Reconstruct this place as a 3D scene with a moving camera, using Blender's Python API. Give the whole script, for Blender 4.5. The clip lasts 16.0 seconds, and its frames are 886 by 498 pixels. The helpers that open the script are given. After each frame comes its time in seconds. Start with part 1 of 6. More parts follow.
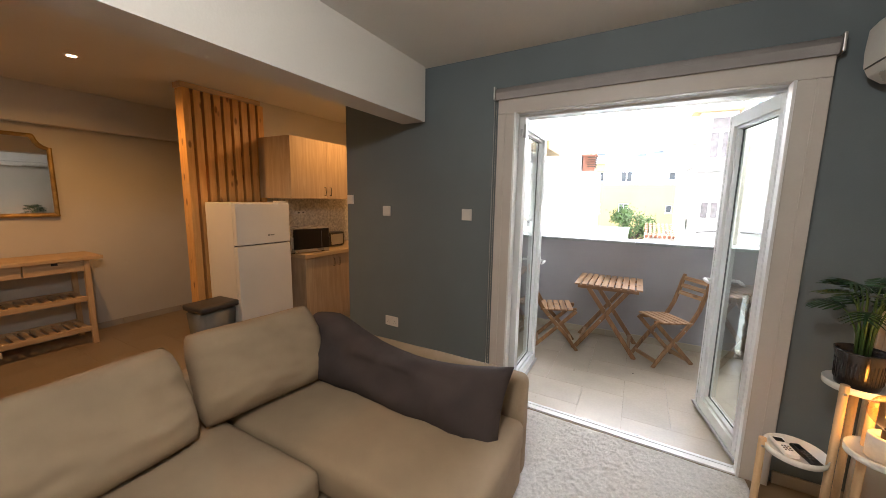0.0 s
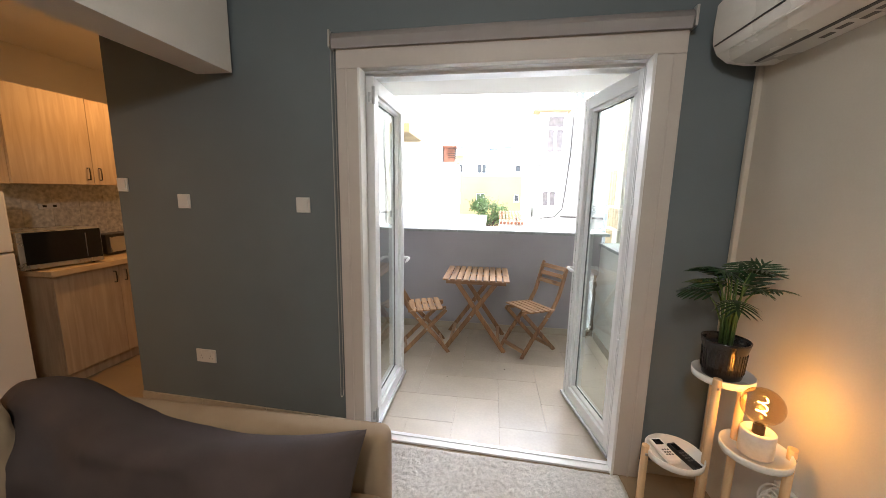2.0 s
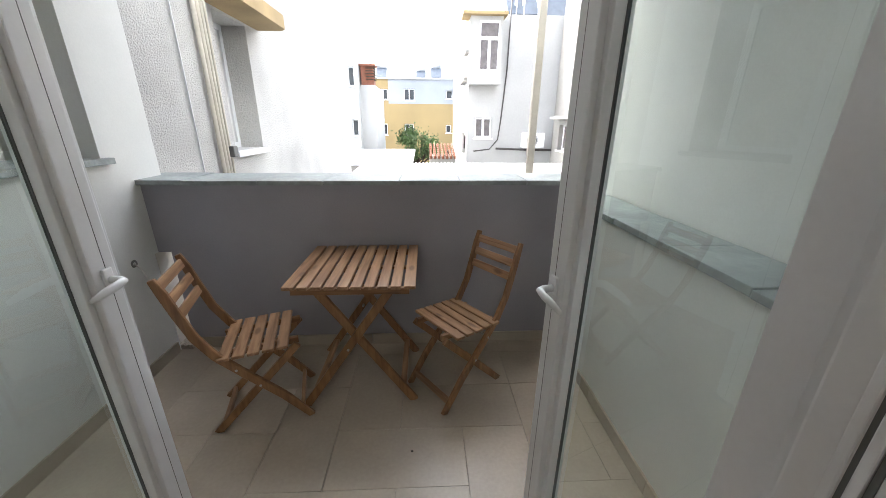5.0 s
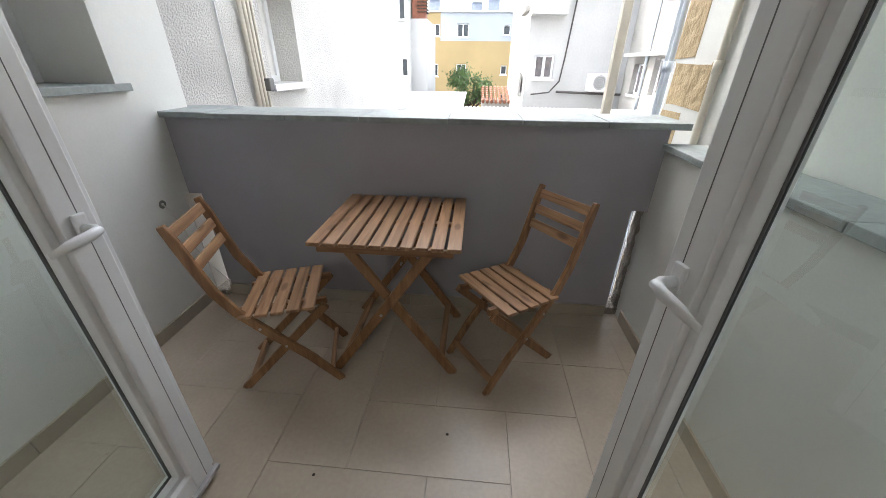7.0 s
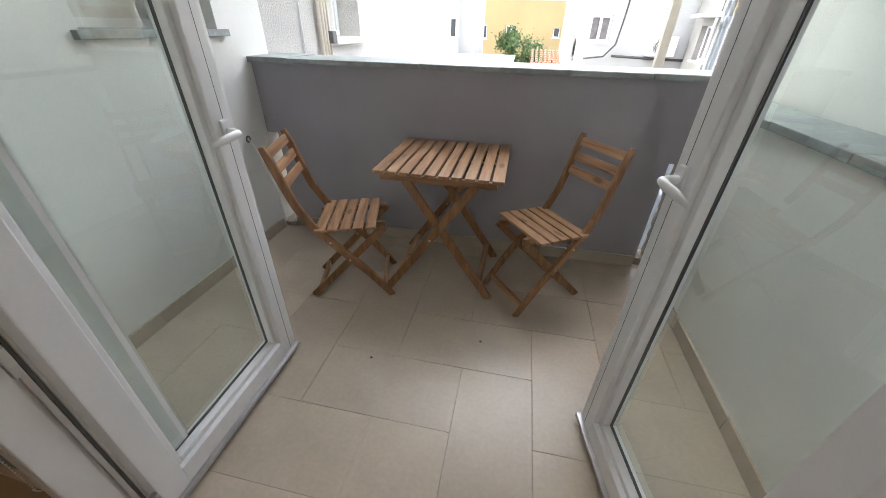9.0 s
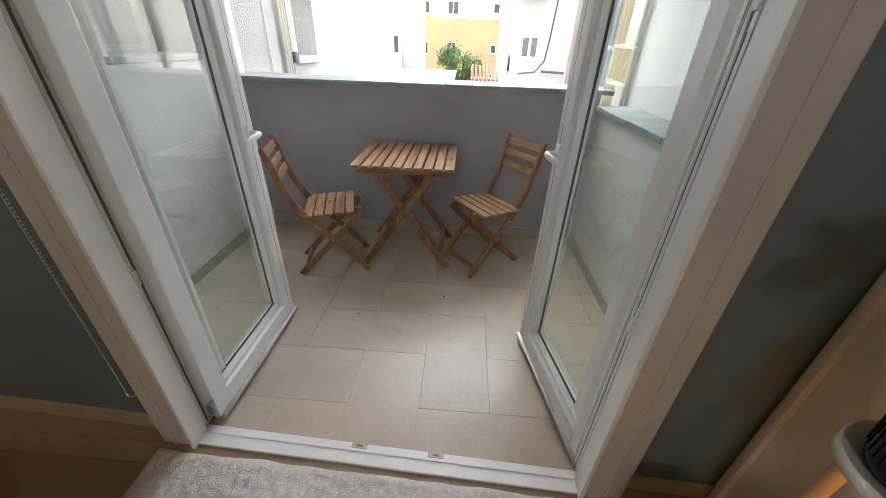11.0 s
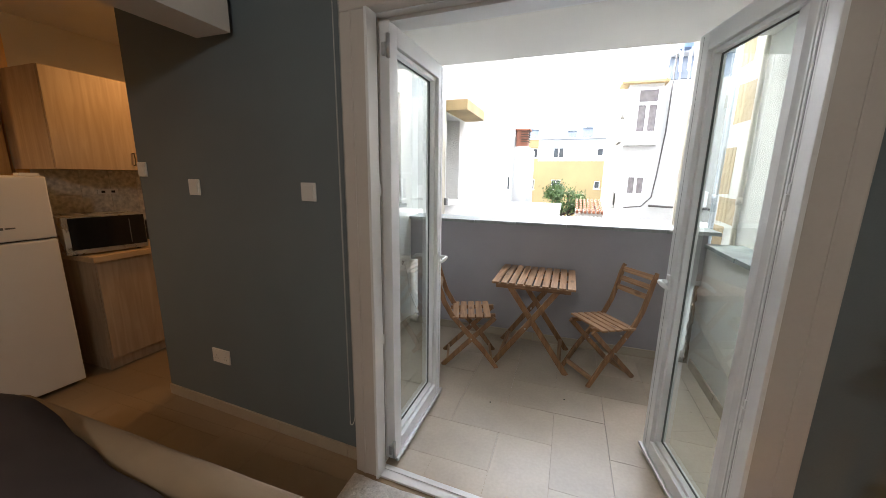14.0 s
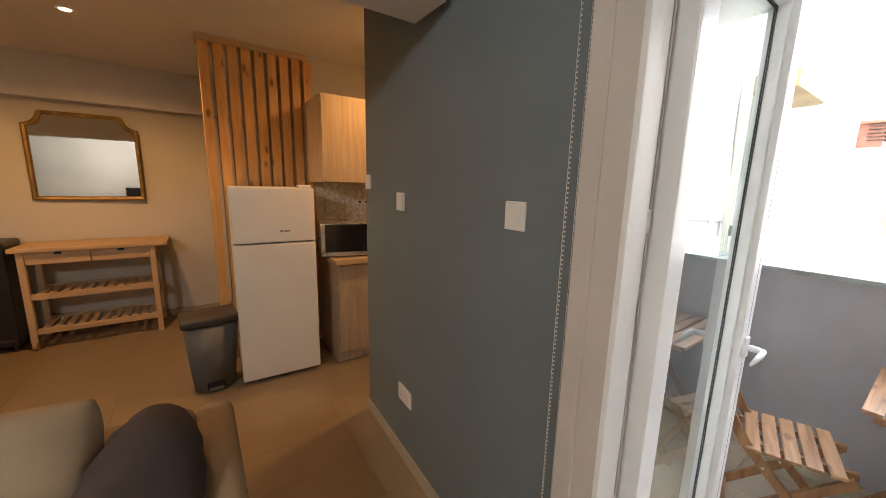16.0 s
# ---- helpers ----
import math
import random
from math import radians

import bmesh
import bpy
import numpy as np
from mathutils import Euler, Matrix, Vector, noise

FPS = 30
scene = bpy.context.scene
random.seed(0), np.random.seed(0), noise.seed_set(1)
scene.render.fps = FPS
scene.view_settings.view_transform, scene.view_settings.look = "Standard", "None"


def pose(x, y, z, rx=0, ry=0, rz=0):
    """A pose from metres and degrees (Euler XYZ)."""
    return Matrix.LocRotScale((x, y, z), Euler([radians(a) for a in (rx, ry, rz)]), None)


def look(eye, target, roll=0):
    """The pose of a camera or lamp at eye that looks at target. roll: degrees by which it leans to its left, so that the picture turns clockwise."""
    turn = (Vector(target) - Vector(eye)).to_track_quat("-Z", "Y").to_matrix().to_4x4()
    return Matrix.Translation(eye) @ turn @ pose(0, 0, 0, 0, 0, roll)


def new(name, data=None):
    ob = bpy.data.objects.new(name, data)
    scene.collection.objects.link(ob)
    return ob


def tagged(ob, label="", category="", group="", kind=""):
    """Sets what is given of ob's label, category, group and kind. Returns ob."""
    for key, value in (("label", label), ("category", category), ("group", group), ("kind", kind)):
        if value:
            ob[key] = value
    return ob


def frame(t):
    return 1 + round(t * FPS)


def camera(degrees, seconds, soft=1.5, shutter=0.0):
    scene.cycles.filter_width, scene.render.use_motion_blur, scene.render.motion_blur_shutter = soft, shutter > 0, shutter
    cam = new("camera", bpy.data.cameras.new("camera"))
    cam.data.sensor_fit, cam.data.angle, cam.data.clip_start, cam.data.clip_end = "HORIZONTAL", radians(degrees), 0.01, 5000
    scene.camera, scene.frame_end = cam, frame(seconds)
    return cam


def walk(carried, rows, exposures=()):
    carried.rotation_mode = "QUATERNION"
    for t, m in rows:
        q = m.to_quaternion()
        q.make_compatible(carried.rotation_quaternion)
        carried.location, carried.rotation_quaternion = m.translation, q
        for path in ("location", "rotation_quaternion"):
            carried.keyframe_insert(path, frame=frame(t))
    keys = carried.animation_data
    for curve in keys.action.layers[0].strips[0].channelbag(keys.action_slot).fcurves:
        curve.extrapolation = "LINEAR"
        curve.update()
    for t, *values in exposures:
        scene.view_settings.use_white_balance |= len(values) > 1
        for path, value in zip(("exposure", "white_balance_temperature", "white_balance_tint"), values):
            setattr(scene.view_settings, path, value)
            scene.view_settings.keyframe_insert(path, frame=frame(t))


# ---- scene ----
cam = camera(102.6, 16.0, 0.8)
PATH = [
    (0, (0.287, 0.274, 1.531), (-0.663, 2.011, 1.248), 1.0),
    (0.5, (0.216, 0.303, 1.531), (-0.53, 2.136, 1.239), 1.1),
    (1, (0.185, 0.389, 1.522), (-0.361, 2.29, 1.229), 1.0),
    (1.5, (0.181, 0.604, 1.509), (-0.182, 2.546, 1.196), 0.9),
    (2, (0.198, 0.854, 1.5), (-0.066, 2.811, 1.178), 1.0),
    (2.5, (0.207, 1.17, 1.48), (0.022, 3.131, 1.133), 0.9),
    (3, (0.238, 1.492, 1.467), (0.12, 3.45, 1.077), 0.8),
    (3.5, (0.323, 1.832, 1.468), (0.241, 3.774, 0.998), 0.8),
    (4, (0.369, 2.038, 1.429), (0.339, 3.971, 0.919), 1.4),
    (4.2, (0.387, 2.143, 1.432), (0.393, 4.067, 0.888), 1.1),
    (6.3, (0.451, 2.812, 1.358), (0.566, 4.623, 0.519), 0.4),
    (6.5, (0.441, 2.819, 1.353), (0.482, 4.619, 0.483), 0.5),
    (7, (0.411, 2.812, 1.327), (0.263, 4.581, 0.405), 0.7),
    (7.5, (0.387, 2.772, 1.308), (0.069, 4.503, 0.358), 1.3),
    (8, (0.39, 2.704, 1.289), (0.002, 4.395, 0.294), 1.3),
    (8.5, (0.408, 2.616, 1.279), (0.017, 4.283, 0.244), 1.0),
    (9, (0.404, 2.521, 1.276), (0.081, 4.183, 0.211), 1.4),
    (9.5, (0.411, 2.436, 1.287), (0.166, 4.1, 0.204), 1.3),
    (10, (0.432, 2.355, 1.305), (0.246, 4.026, 0.221), 1.1),
    (10.2, (0.434, 2.295, 1.307), (0.271, 3.968, 0.223), 1.3),
    (12.3, (0.296, 1.609, 1.436), (0.335, 3.477, 0.724), 1.3),
    (12.5, (0.272, 1.568, 1.45), (0.321, 3.453, 0.783), 1.0),
    (13, (0.296, 1.476, 1.482), (0.283, 3.403, 0.945), 1.0),
    (13.5, (0.29, 1.428, 1.49), (0.027, 3.358, 1.037), 0.9),
    (14, (0.283, 1.404, 1.487), (-0.365, 3.254, 1.087), 0.8),
    (14.5, (0.235, 1.449, 1.488), (-0.757, 3.143, 1.106), 0.9),
    (15, (0.109, 1.608, 1.468), (-1.136, 3.131, 1.11), 1.0),
    (15.5, (-0.022, 1.811, 1.492), (-1.458, 3.156, 1.134), 1.0),
    (16, (-0.129, 2.015, 1.491), (-1.748, 3.136, 1.141), 1.3),
]
EXPOSURES = [(0, 4.8), (1.5, 4.9), (2.5, 4.5), (3.5, 3.92), (4.2, 3.68), (6.3, 3.55), (7.5, 3.72), (9, 3.94), (10.2, 3.95), (12.3, 4.12), (13, 3.95), (14, 4.05), (14.5, 4.25), (15, 4.45), (15.5, 4.75), (16, 5.05)]
walk(cam, [(t, look(eye, target, roll)) for t, eye, target, roll in PATH], EXPOSURES)

# ---- world, sun, lamps ----
world = bpy.data.worlds.new("sky")
scene.world = world
world.use_nodes = True
wn = world.node_tree.nodes
sky = wn.new("ShaderNodeTexSky")
sky.sky_type = "NISHITA"
sky.sun_disc = False
sky.sun_elevation, sky.sun_rotation = radians(50), radians(-58)
sky.dust_density = 4.0
hsv = wn.new("ShaderNodeHueSaturation")
hsv.inputs["Saturation"].default_value = 0.35
world.node_tree.links.new(sky.outputs[0], hsv.inputs["Color"])
world.node_tree.links.new(hsv.outputs[0], wn["Background"].inputs[0])
wn["Background"].inputs[1].default_value = 0.15
sun_data = bpy.data.lights.new("sun", "SUN")
sun_data.energy, sun_data.angle, sun_data.color = 0.45, radians(30), (1.0, 0.97, 0.92)
sun = new("sun", sun_data)
sun.matrix_world = look((-34, 21, 48), (0, 0, 0))



def lamp(name, kind, where, power, color, radius=0.03, aim=None, cone=0, blend=0.4):
    d = bpy.data.lights.new(name, kind)
    d.energy, d.color, d.shadow_soft_size = power, color, radius
    if kind == "SPOT":
        d.spot_size, d.spot_blend = radians(cone), blend
    ob = new(name, d)
    ob.matrix_world = look(where, aim or (where[0], where[1] + 0.001, where[2] - 1))
    return ob


SPOTS = [(-3.57, 1.42), (-3.57, 0.15), (-3.57, -1.2), (-2.35, 3.45)]
for sx, sy in SPOTS:
    lamp("spot_light", "SPOT", (sx, sy, 2.50), 0.75 if sy < 1 else 1.75, (1.0, 0.50, 0.165), 0.03, None, 168, 0.6)
lamp("ceiling_light", "POINT", (0.03, 0.2, 2.42), 2.2, (1.0, 0.97, 0.92), 0.09)
lamp("bulb_light", "POINT", (1.176, 2.152, 0.79), 0.045, (1.0, 0.38, 0.06), 0.025)

# ---- materials ----


def principled(name, color, rough=0.6, metal=0.0, spread=0.12, scale=6.0, bump=0.05, fine=90.0, second=None, coat=0.0, stretch=(1, 1, 1), island=0.0):
    """A surface with coarse stains, fine grain and a slight relief."""
    m = bpy.data.materials.new(name)
    m.use_nodes = True
    n, l = m.node_tree.nodes, m.node_tree.links
    b = n["Principled BSDF"]
    tc = n.new("ShaderNodeTexCoord")
    mp = n.new("ShaderNodeMapping")
    mp.inputs["Scale"].default_value = stretch
    l.new(tc.outputs["Object"], mp.inputs["Vector"])
    big = n.new("ShaderNodeTexNoise")
    big.inputs["Scale"].default_value, big.inputs["Detail"].default_value = scale, 5
    l.new(mp.outputs[0], big.inputs["Vector"])
    small = n.new("ShaderNodeTexNoise")
    small.inputs["Scale"].default_value, small.inputs["Detail"].default_value = fine, 3
    l.new(mp.outputs[0], small.inputs["Vector"])
    ramp = n.new("ShaderNodeValToRGB")
    c2 = second or tuple(max(0, c * (1 - 2 * spread)) for c in color)
    c1 = color if second else tuple(min(1, c * (1 + spread * 0.6)) for c in color)
    ramp.color_ramp.elements[0].position, ramp.color_ramp.elements[1].position = 0.3, 0.7
    ramp.color_ramp.elements[0].color, ramp.color_ramp.elements[1].color = (*c2, 1), (*c1, 1)
    l.new(big.outputs["Fac"], ramp.inputs["Fac"])
    mix = n.new("ShaderNodeMix")
    mix.data_type, mix.blend_type = "RGBA", "MULTIPLY"
    mix.inputs["Factor"].default_value = min(1, spread * 2)
    l.new(ramp.outputs["Color"], mix.inputs["A"])
    l.new(small.outputs["Fac"], mix.inputs["B"])
    out = mix.outputs["Result"]
    if island:
        info = n.new("ShaderNodeObjectInfo")
        geo = n.new("ShaderNodeNewGeometry")
        add = n.new("ShaderNodeMath")
        add.operation = "ADD"
        l.new(info.outputs["Random"], add.inputs[0])
        l.new(geo.outputs["Random Per Island"], add.inputs[1])
        rng = n.new("ShaderNodeMapRange")
        rng.inputs["From Max"].default_value = 2.0
        rng.inputs["To Min"].default_value, rng.inputs["To Max"].default_value = 1 - island, 1 + island
        l.new(add.outputs[0], rng.inputs["Value"])
        h = n.new("ShaderNodeHueSaturation")
        l.new(rng.outputs[0], h.inputs["Value"])
        l.new(out, h.inputs["Color"])
        out = h.outputs["Color"]
    l.new(out, b.inputs["Base Color"])
    rr = n.new("ShaderNodeMapRange")
    rr.inputs["To Min"].default_value, rr.inputs["To Max"].default_value = max(0, rough - 0.08), min(1, rough + 0.08)
    l.new(big.outputs["Fac"], rr.inputs["Value"])
    l.new(rr.outputs[0], b.inputs["Roughness"])
    b.inputs["Metallic"].default_value = metal
    b.inputs["Coat Weight"].default_value = coat
    if bump:
        bp = n.new("ShaderNodeBump")
        bp.inputs["Strength"].default_value, bp.inputs["Distance"].default_value = bump, 0.01
        l.new(small.outputs["Fac"], bp.inputs["Height"])
        l.new(bp.outputs[0], b.inputs["Normal"])
    return m


def wood(name, light, dark, rough=0.5, axis="Y", knots=0.0, scale=1.0, island=0.12):
    """Timber with grain drawn out along one axis, and a few knots."""
    m = bpy.data.materials.new(name)
    m.use_nodes = True
    n, l = m.node_tree.nodes, m.node_tree.links
    b = n["Principled BSDF"]
    tc = n.new("ShaderNodeTexCoord")
    info = n.new("ShaderNodeObjectInfo")
    geo = n.new("ShaderNodeNewGeometry")
    mp = n.new("ShaderNodeMapping")
    st = [16 * scale, 16 * scale, 16 * scale]
    st["XYZ".index(axis)] = 1.3 * scale
    mp.inputs["Scale"].default_value = st
    shift = n.new("ShaderNodeVectorMath")
    shift.operation = "SCALE"
    comb = n.new("ShaderNodeCombineXYZ")
    for i in range(3):
        l.new(info.outputs["Random"] if i < 2 else geo.outputs["Random Per Island"], comb.inputs[i])
    l.new(comb.outputs[0], shift.inputs[0])
    shift.inputs["Scale"].default_value = 7.0
    add = n.new("ShaderNodeVectorMath")
    l.new(tc.outputs["Object"], add.inputs[0])
    l.new(shift.outputs[0], add.inputs[1])
    l.new(add.outputs[0], mp.inputs["Vector"])
    g = n.new("ShaderNodeTexNoise")
    g.inputs["Scale"].default_value, g.inputs["Detail"].default_value, g.inputs["Distortion"].default_value = 2.2, 8, 0.7
    l.new(mp.outputs[0], g.inputs["Vector"])
    ramp = n.new("ShaderNodeValToRGB")
    ramp.color_ramp.elements[0].position, ramp.color_ramp.elements[1].position = 0.32, 0.68
    ramp.color_ramp.elements[0].color, ramp.color_ramp.elements[1].color = (*dark, 1), (*light, 1)
    l.new(g.outputs["Fac"], ramp.inputs["Fac"])
    out = ramp.outputs["Color"]
    if knots:
        mp2 = n.new("ShaderNodeMapping")
        s2 = [11, 11, 11]
        s2["XYZ".index(axis)] = 4.5
        mp2.inputs["Scale"].default_value = s2
        l.new(add.outputs[0], mp2.inputs["Vector"])
        v = n.new("ShaderNodeTexVoronoi")
        v.inputs["Scale"].default_value = 1.0
        l.new(mp2.outputs[0], v.inputs["Vector"])
        kr = n.new("ShaderNodeValToRGB")
        kr.color_ramp.elements[0].position, kr.color_ramp.elements[1].position = 0.10, 0.2
        kr.color_ramp.elements[0].color, kr.color_ramp.elements[1].color = (knots, knots, knots, 1), (0, 0, 0, 1)
        l.new(v.outputs["Distance"], kr.inputs["Fac"])
        mk = n.new("ShaderNodeMix")
        mk.data_type = "RGBA"
        l.new(kr.outputs["Color"], mk.inputs["Factor"])
        l.new(out, mk.inputs["A"])
        mk.inputs["B"].default_value = (dark[0] * 0.35, dark[1] * 0.3, dark[2] * 0.3, 1)
        out = mk.outputs["Result"]
    sm = n.new("ShaderNodeMath")
    l.new(info.outputs["Random"], sm.inputs[0])
    l.new(geo.outputs["Random Per Island"], sm.inputs[1])
    rng = n.new("ShaderNodeMapRange")
    rng.inputs["From Max"].default_value = 2.0
    rng.inputs["To Min"].default_value, rng.inputs["To Max"].default_value = 1 - island, 1 + island
    l.new(sm.outputs[0], rng.inputs["Value"])
    h = n.new("ShaderNodeHueSaturation")
    l.new(rng.outputs[0], h.inputs["Value"])
    l.new(out, h.inputs["Color"])
    l.new(h.outputs[0], b.inputs["Base Color"])
    b.inputs["Roughness"].default_value = rough
    bp = n.new("ShaderNodeBump")
    bp.inputs["Strength"].default_value, bp.inputs["Distance"].default_value = 0.12, 0.004
    l.new(g.outputs["Fac"], bp.inputs["Height"])
    l.new(bp.outputs[0], b.inputs["Normal"])
    return m


def stucco(name, color, scale=45.0, strength=0.9, dist=0.02, stain=0.12):
    """Rough-cast render with a pebbly relief."""
    m = principled(name, color, rough=0.9, spread=stain, scale=1.3, bump=0)
    n, l = m.node_tree.nodes, m.node_tree.links
    tc = n.new("ShaderNodeTexCoord")
    v = n.new("ShaderNodeTexNoise")
    v.inputs["Scale"].default_value, v.inputs["Detail"].default_value = scale, 4
    l.new(tc.outputs["Object"], v.inputs["Vector"])
    bp = n.new("ShaderNodeBump")
    bp.inputs["Strength"].default_value, bp.inputs["Distance"].default_value = strength, dist
    l.new(v.outputs["Fac"], bp.inputs["Height"])
    l.new(bp.outputs[0], n["Principled BSDF"].inputs["Normal"])
    return m


def glass_material(name, tint=(0.88, 0.955, 0.92), gloss=0.13):
    """Window glass: mostly clear, with a mirror share that grows at a slant."""
    m = bpy.data.materials.new(name)
    m.use_nodes = True
    n, l = m.node_tree.nodes, m.node_tree.links
    n.remove(n["Principled BSDF"])
    tr = n.new("ShaderNodeBsdfTransparent")
    tr.inputs["Color"].default_value = (*tint, 1)
    gl = n.new("ShaderNodeBsdfGlossy")
    gl.inputs["Roughness"].default_value = 0.0
    fr = n.new("ShaderNodeLayerWeight")
    fr.inputs["Blend"].default_value = 0.5
    pw = n.new("ShaderNodeMath")
    pw.operation = "POWER"
    pw.inputs[1].default_value = 3.0
    l.new(fr.outputs["Facing"], pw.inputs[0])
    add = n.new("ShaderNodeMath")
    add.operation = "MULTIPLY_ADD"
    add.inputs[1].default_value, add.inputs[2].default_value = 0.85, gloss
    l.new(pw.outputs[0], add.inputs[0])
    mx = n.new("ShaderNodeMixShader")
    l.new(add.outputs[0], mx.inputs[0])
    l.new(tr.outputs[0], mx.inputs[1])
    l.new(gl.outputs[0], mx.inputs[2])
    l.new(mx.outputs[0], n["Material Output"].inputs["Surface"])
    return m


def emitter(name, color, strength):
    m = bpy.data.materials.new(name)
    m.use_nodes = True
    b = m.node_tree.nodes["Principled BSDF"]
    b.inputs["Emission Color"].default_value = (*color, 1)
    b.inputs["Emission Strength"].default_value = strength
    b.inputs["Base Color"].default_value = (*color, 1)
    return m


M_GREY = principled("slate_blue_paint", (0.150, 0.182, 0.200), 0.62, spread=0.05, scale=2.0, bump=0.08, fine=160)
M_CREAM = principled("cream_wall_paint", (0.61, 0.57, 0.50), 0.75, spread=0.04, scale=1.5, bump=0.06, fine=150)
M_CEIL = principled("white_ceiling_paint", (0.72, 0.70, 0.66), 0.85, spread=0.03, scale=1.2, bump=0.05)
M_BALC = principled("off_white_balcony_paint", (0.76, 0.765, 0.735), 0.8, spread=0.05, scale=1.6, bump=0.04, fine=120)
M_PARAPET = principled("grey_parapet_paint", (0.365, 0.353, 0.380), 0.75, spread=0.06, scale=1.7, bump=0.15, fine=110)
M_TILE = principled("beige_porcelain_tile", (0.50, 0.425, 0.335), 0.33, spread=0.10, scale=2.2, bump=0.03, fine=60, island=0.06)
# Balcony tile again, with the room's dim warm light put into its colour.
M_TILE_IN = principled("dim_lamplit_beige_tile", (0.29, 0.215, 0.135), 0.42, spread=0.05, scale=3.0, bump=0.03, fine=60, island=0.012)
M_GROUT_IN = principled("dim_lamplit_tile_grout", (0.28, 0.207, 0.13), 0.6, spread=0.05, bump=0.1)
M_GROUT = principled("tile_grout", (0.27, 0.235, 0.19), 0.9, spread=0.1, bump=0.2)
M_SKIRT = principled("beige_skirting_tile", (0.44, 0.38, 0.30), 0.4, spread=0.06, scale=4, bump=0.02)
M_PVC = principled("white_pvc", (0.78, 0.79, 0.80), 0.32, spread=0.03, scale=4, bump=0.02)
# White casing darkened towards grey-beige: its shade is put into the colour.
M_CASING = principled("shaded_white_casing", (0.55, 0.51, 0.475), 0.45, spread=0.03, scale=4, bump=0.02)
M_GASKET = principled("black_rubber_gasket", (0.16, 0.17, 0.17), 0.6, spread=0.1, bump=0.05)
M_ALU = principled("dull_aluminium", (0.55, 0.56, 0.57), 0.35, metal=0.9, spread=0.08, scale=9, bump=0.03)
M_STEEL = principled("steel", (0.5, 0.49, 0.47), 0.3, metal=1.0, spread=0.06, bump=0.02)
M_SLATE = principled("grey_green_slate_coping", (0.36, 0.40, 0.39), 0.6, spread=0.16, scale=5, bump=0.3, fine=40, island=0.1)
M_GLASS = glass_material("window_glass")
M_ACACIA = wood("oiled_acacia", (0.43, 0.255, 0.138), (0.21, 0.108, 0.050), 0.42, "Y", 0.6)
M_STUCCO = stucco("white_rough_cast", (0.66, 0.65, 0.62), 75)
M_RUBBLE = stucco("raw_render_edge", (0.70, 0.62, 0.51), 90, 1.0, 0.03, 0.3)

# ---- mesh helpers ----


def box(bm, x0, x1, y0, y1, z0, z1, bevel=0.0, m=None):
    vs = bmesh.ops.create_cube(bm, size=1.0, matrix=Matrix.LocRotScale(((x0 + x1) / 2, (y0 + y1) / 2, (z0 + z1) / 2), None, (abs(x1 - x0), abs(y1 - y0), abs(z1 - z0))))["verts"]
    if bevel:
        es = list({e for v in vs for e in v.link_edges})
        r = bmesh.ops.bevel(bm, geom=es, offset=bevel, segments=2, profile=0.6, affect="EDGES")
        vs = list({v for f in r["faces"] for v in f.verts} | {v for v in vs if v.is_valid})
    if m is not None:
        bmesh.ops.transform(bm, matrix=m, verts=vs)
    return vs


def bar(bm, p, q, w, d, side=(0, 1, 0), bevel=0.0):
    """A straight bar of section w (along side) by d, from p to q."""
    p, q = Vector(p), Vector(q)
    z = (q - p).normalized()
    x = Vector(side)
    x = (x - z * x.dot(z)).normalized()
    y = z.cross(x)
    r = Matrix((x, y, z)).transposed().to_4x4()
    return box(bm, -w / 2, w / 2, -d / 2, d / 2, 0, (q - p).length, bevel, Matrix.Translation(p) @ r)


def tube(bm, pts, r, seg=8, closed=False, cap=True):
    """A round tube along points; r is a number or one per point."""
    pts = [Vector(p) for p in pts]
    rs = r if isinstance(r, (list, tuple)) else [r] * len(pts)
    rings, up = [], None
    for i, p in enumerate(pts):
        t = ((pts[min(i + 1, len(pts) - 1)] - pts[max(i - 1, 0)]) if not closed else pts[(i + 1) % len(pts)] - pts[i - 1]).normalized()
        if up is None:
            up = t.orthogonal().normalized()
        up = (up - t * up.dot(t)).normalized()
        s = t.cross(up)
        rings.append([bm.verts.new(p + rs[i] * (math.cos(a) * up + math.sin(a) * s)) for a in [2 * math.pi * k / seg for k in range(seg)]])
    for i in range(len(rings) - (0 if closed else 1)):
        a, b = rings[i], rings[(i + 1) % len(rings)]
        for k in range(seg):
            f = bm.faces.new((a[k], a[(k + 1) % seg], b[(k + 1) % seg], b[k]))
            f.smooth = True
    if cap and not closed:
        bm.faces.new(rings[0][::-1])
        bm.faces.new(rings[-1])


def lathe(bm, profile, seg=32, centre=(0, 0, 0), flat=False):
    """A turned shape: profile rows of (radius, height)."""
    c = Vector(centre)
    rings = []
    for r, z in profile:
        if r < 1e-6:
            rings.append([bm.verts.new(c + Vector((0, 0, z)))])
        else:
            rings.append([bm.verts.new(c + Vector((r * math.cos(2 * math.pi * k / seg), r * math.sin(2 * math.pi * k / seg), z))) for k in range(seg)])
    for a, b in zip(rings, rings[1:]):
        for k in range(seg):
            k2 = (k + 1) % seg
            if len(a) == 1 and len(b) == 1:
                continue
            vs = (a[0], b[k2], b[k]) if len(a) == 1 else (a[k], a[k2], b[0]) if len(b) == 1 else (a[k], a[k2], b[k2], b[k])
            f = bm.faces.new(vs)
            f.smooth = not flat


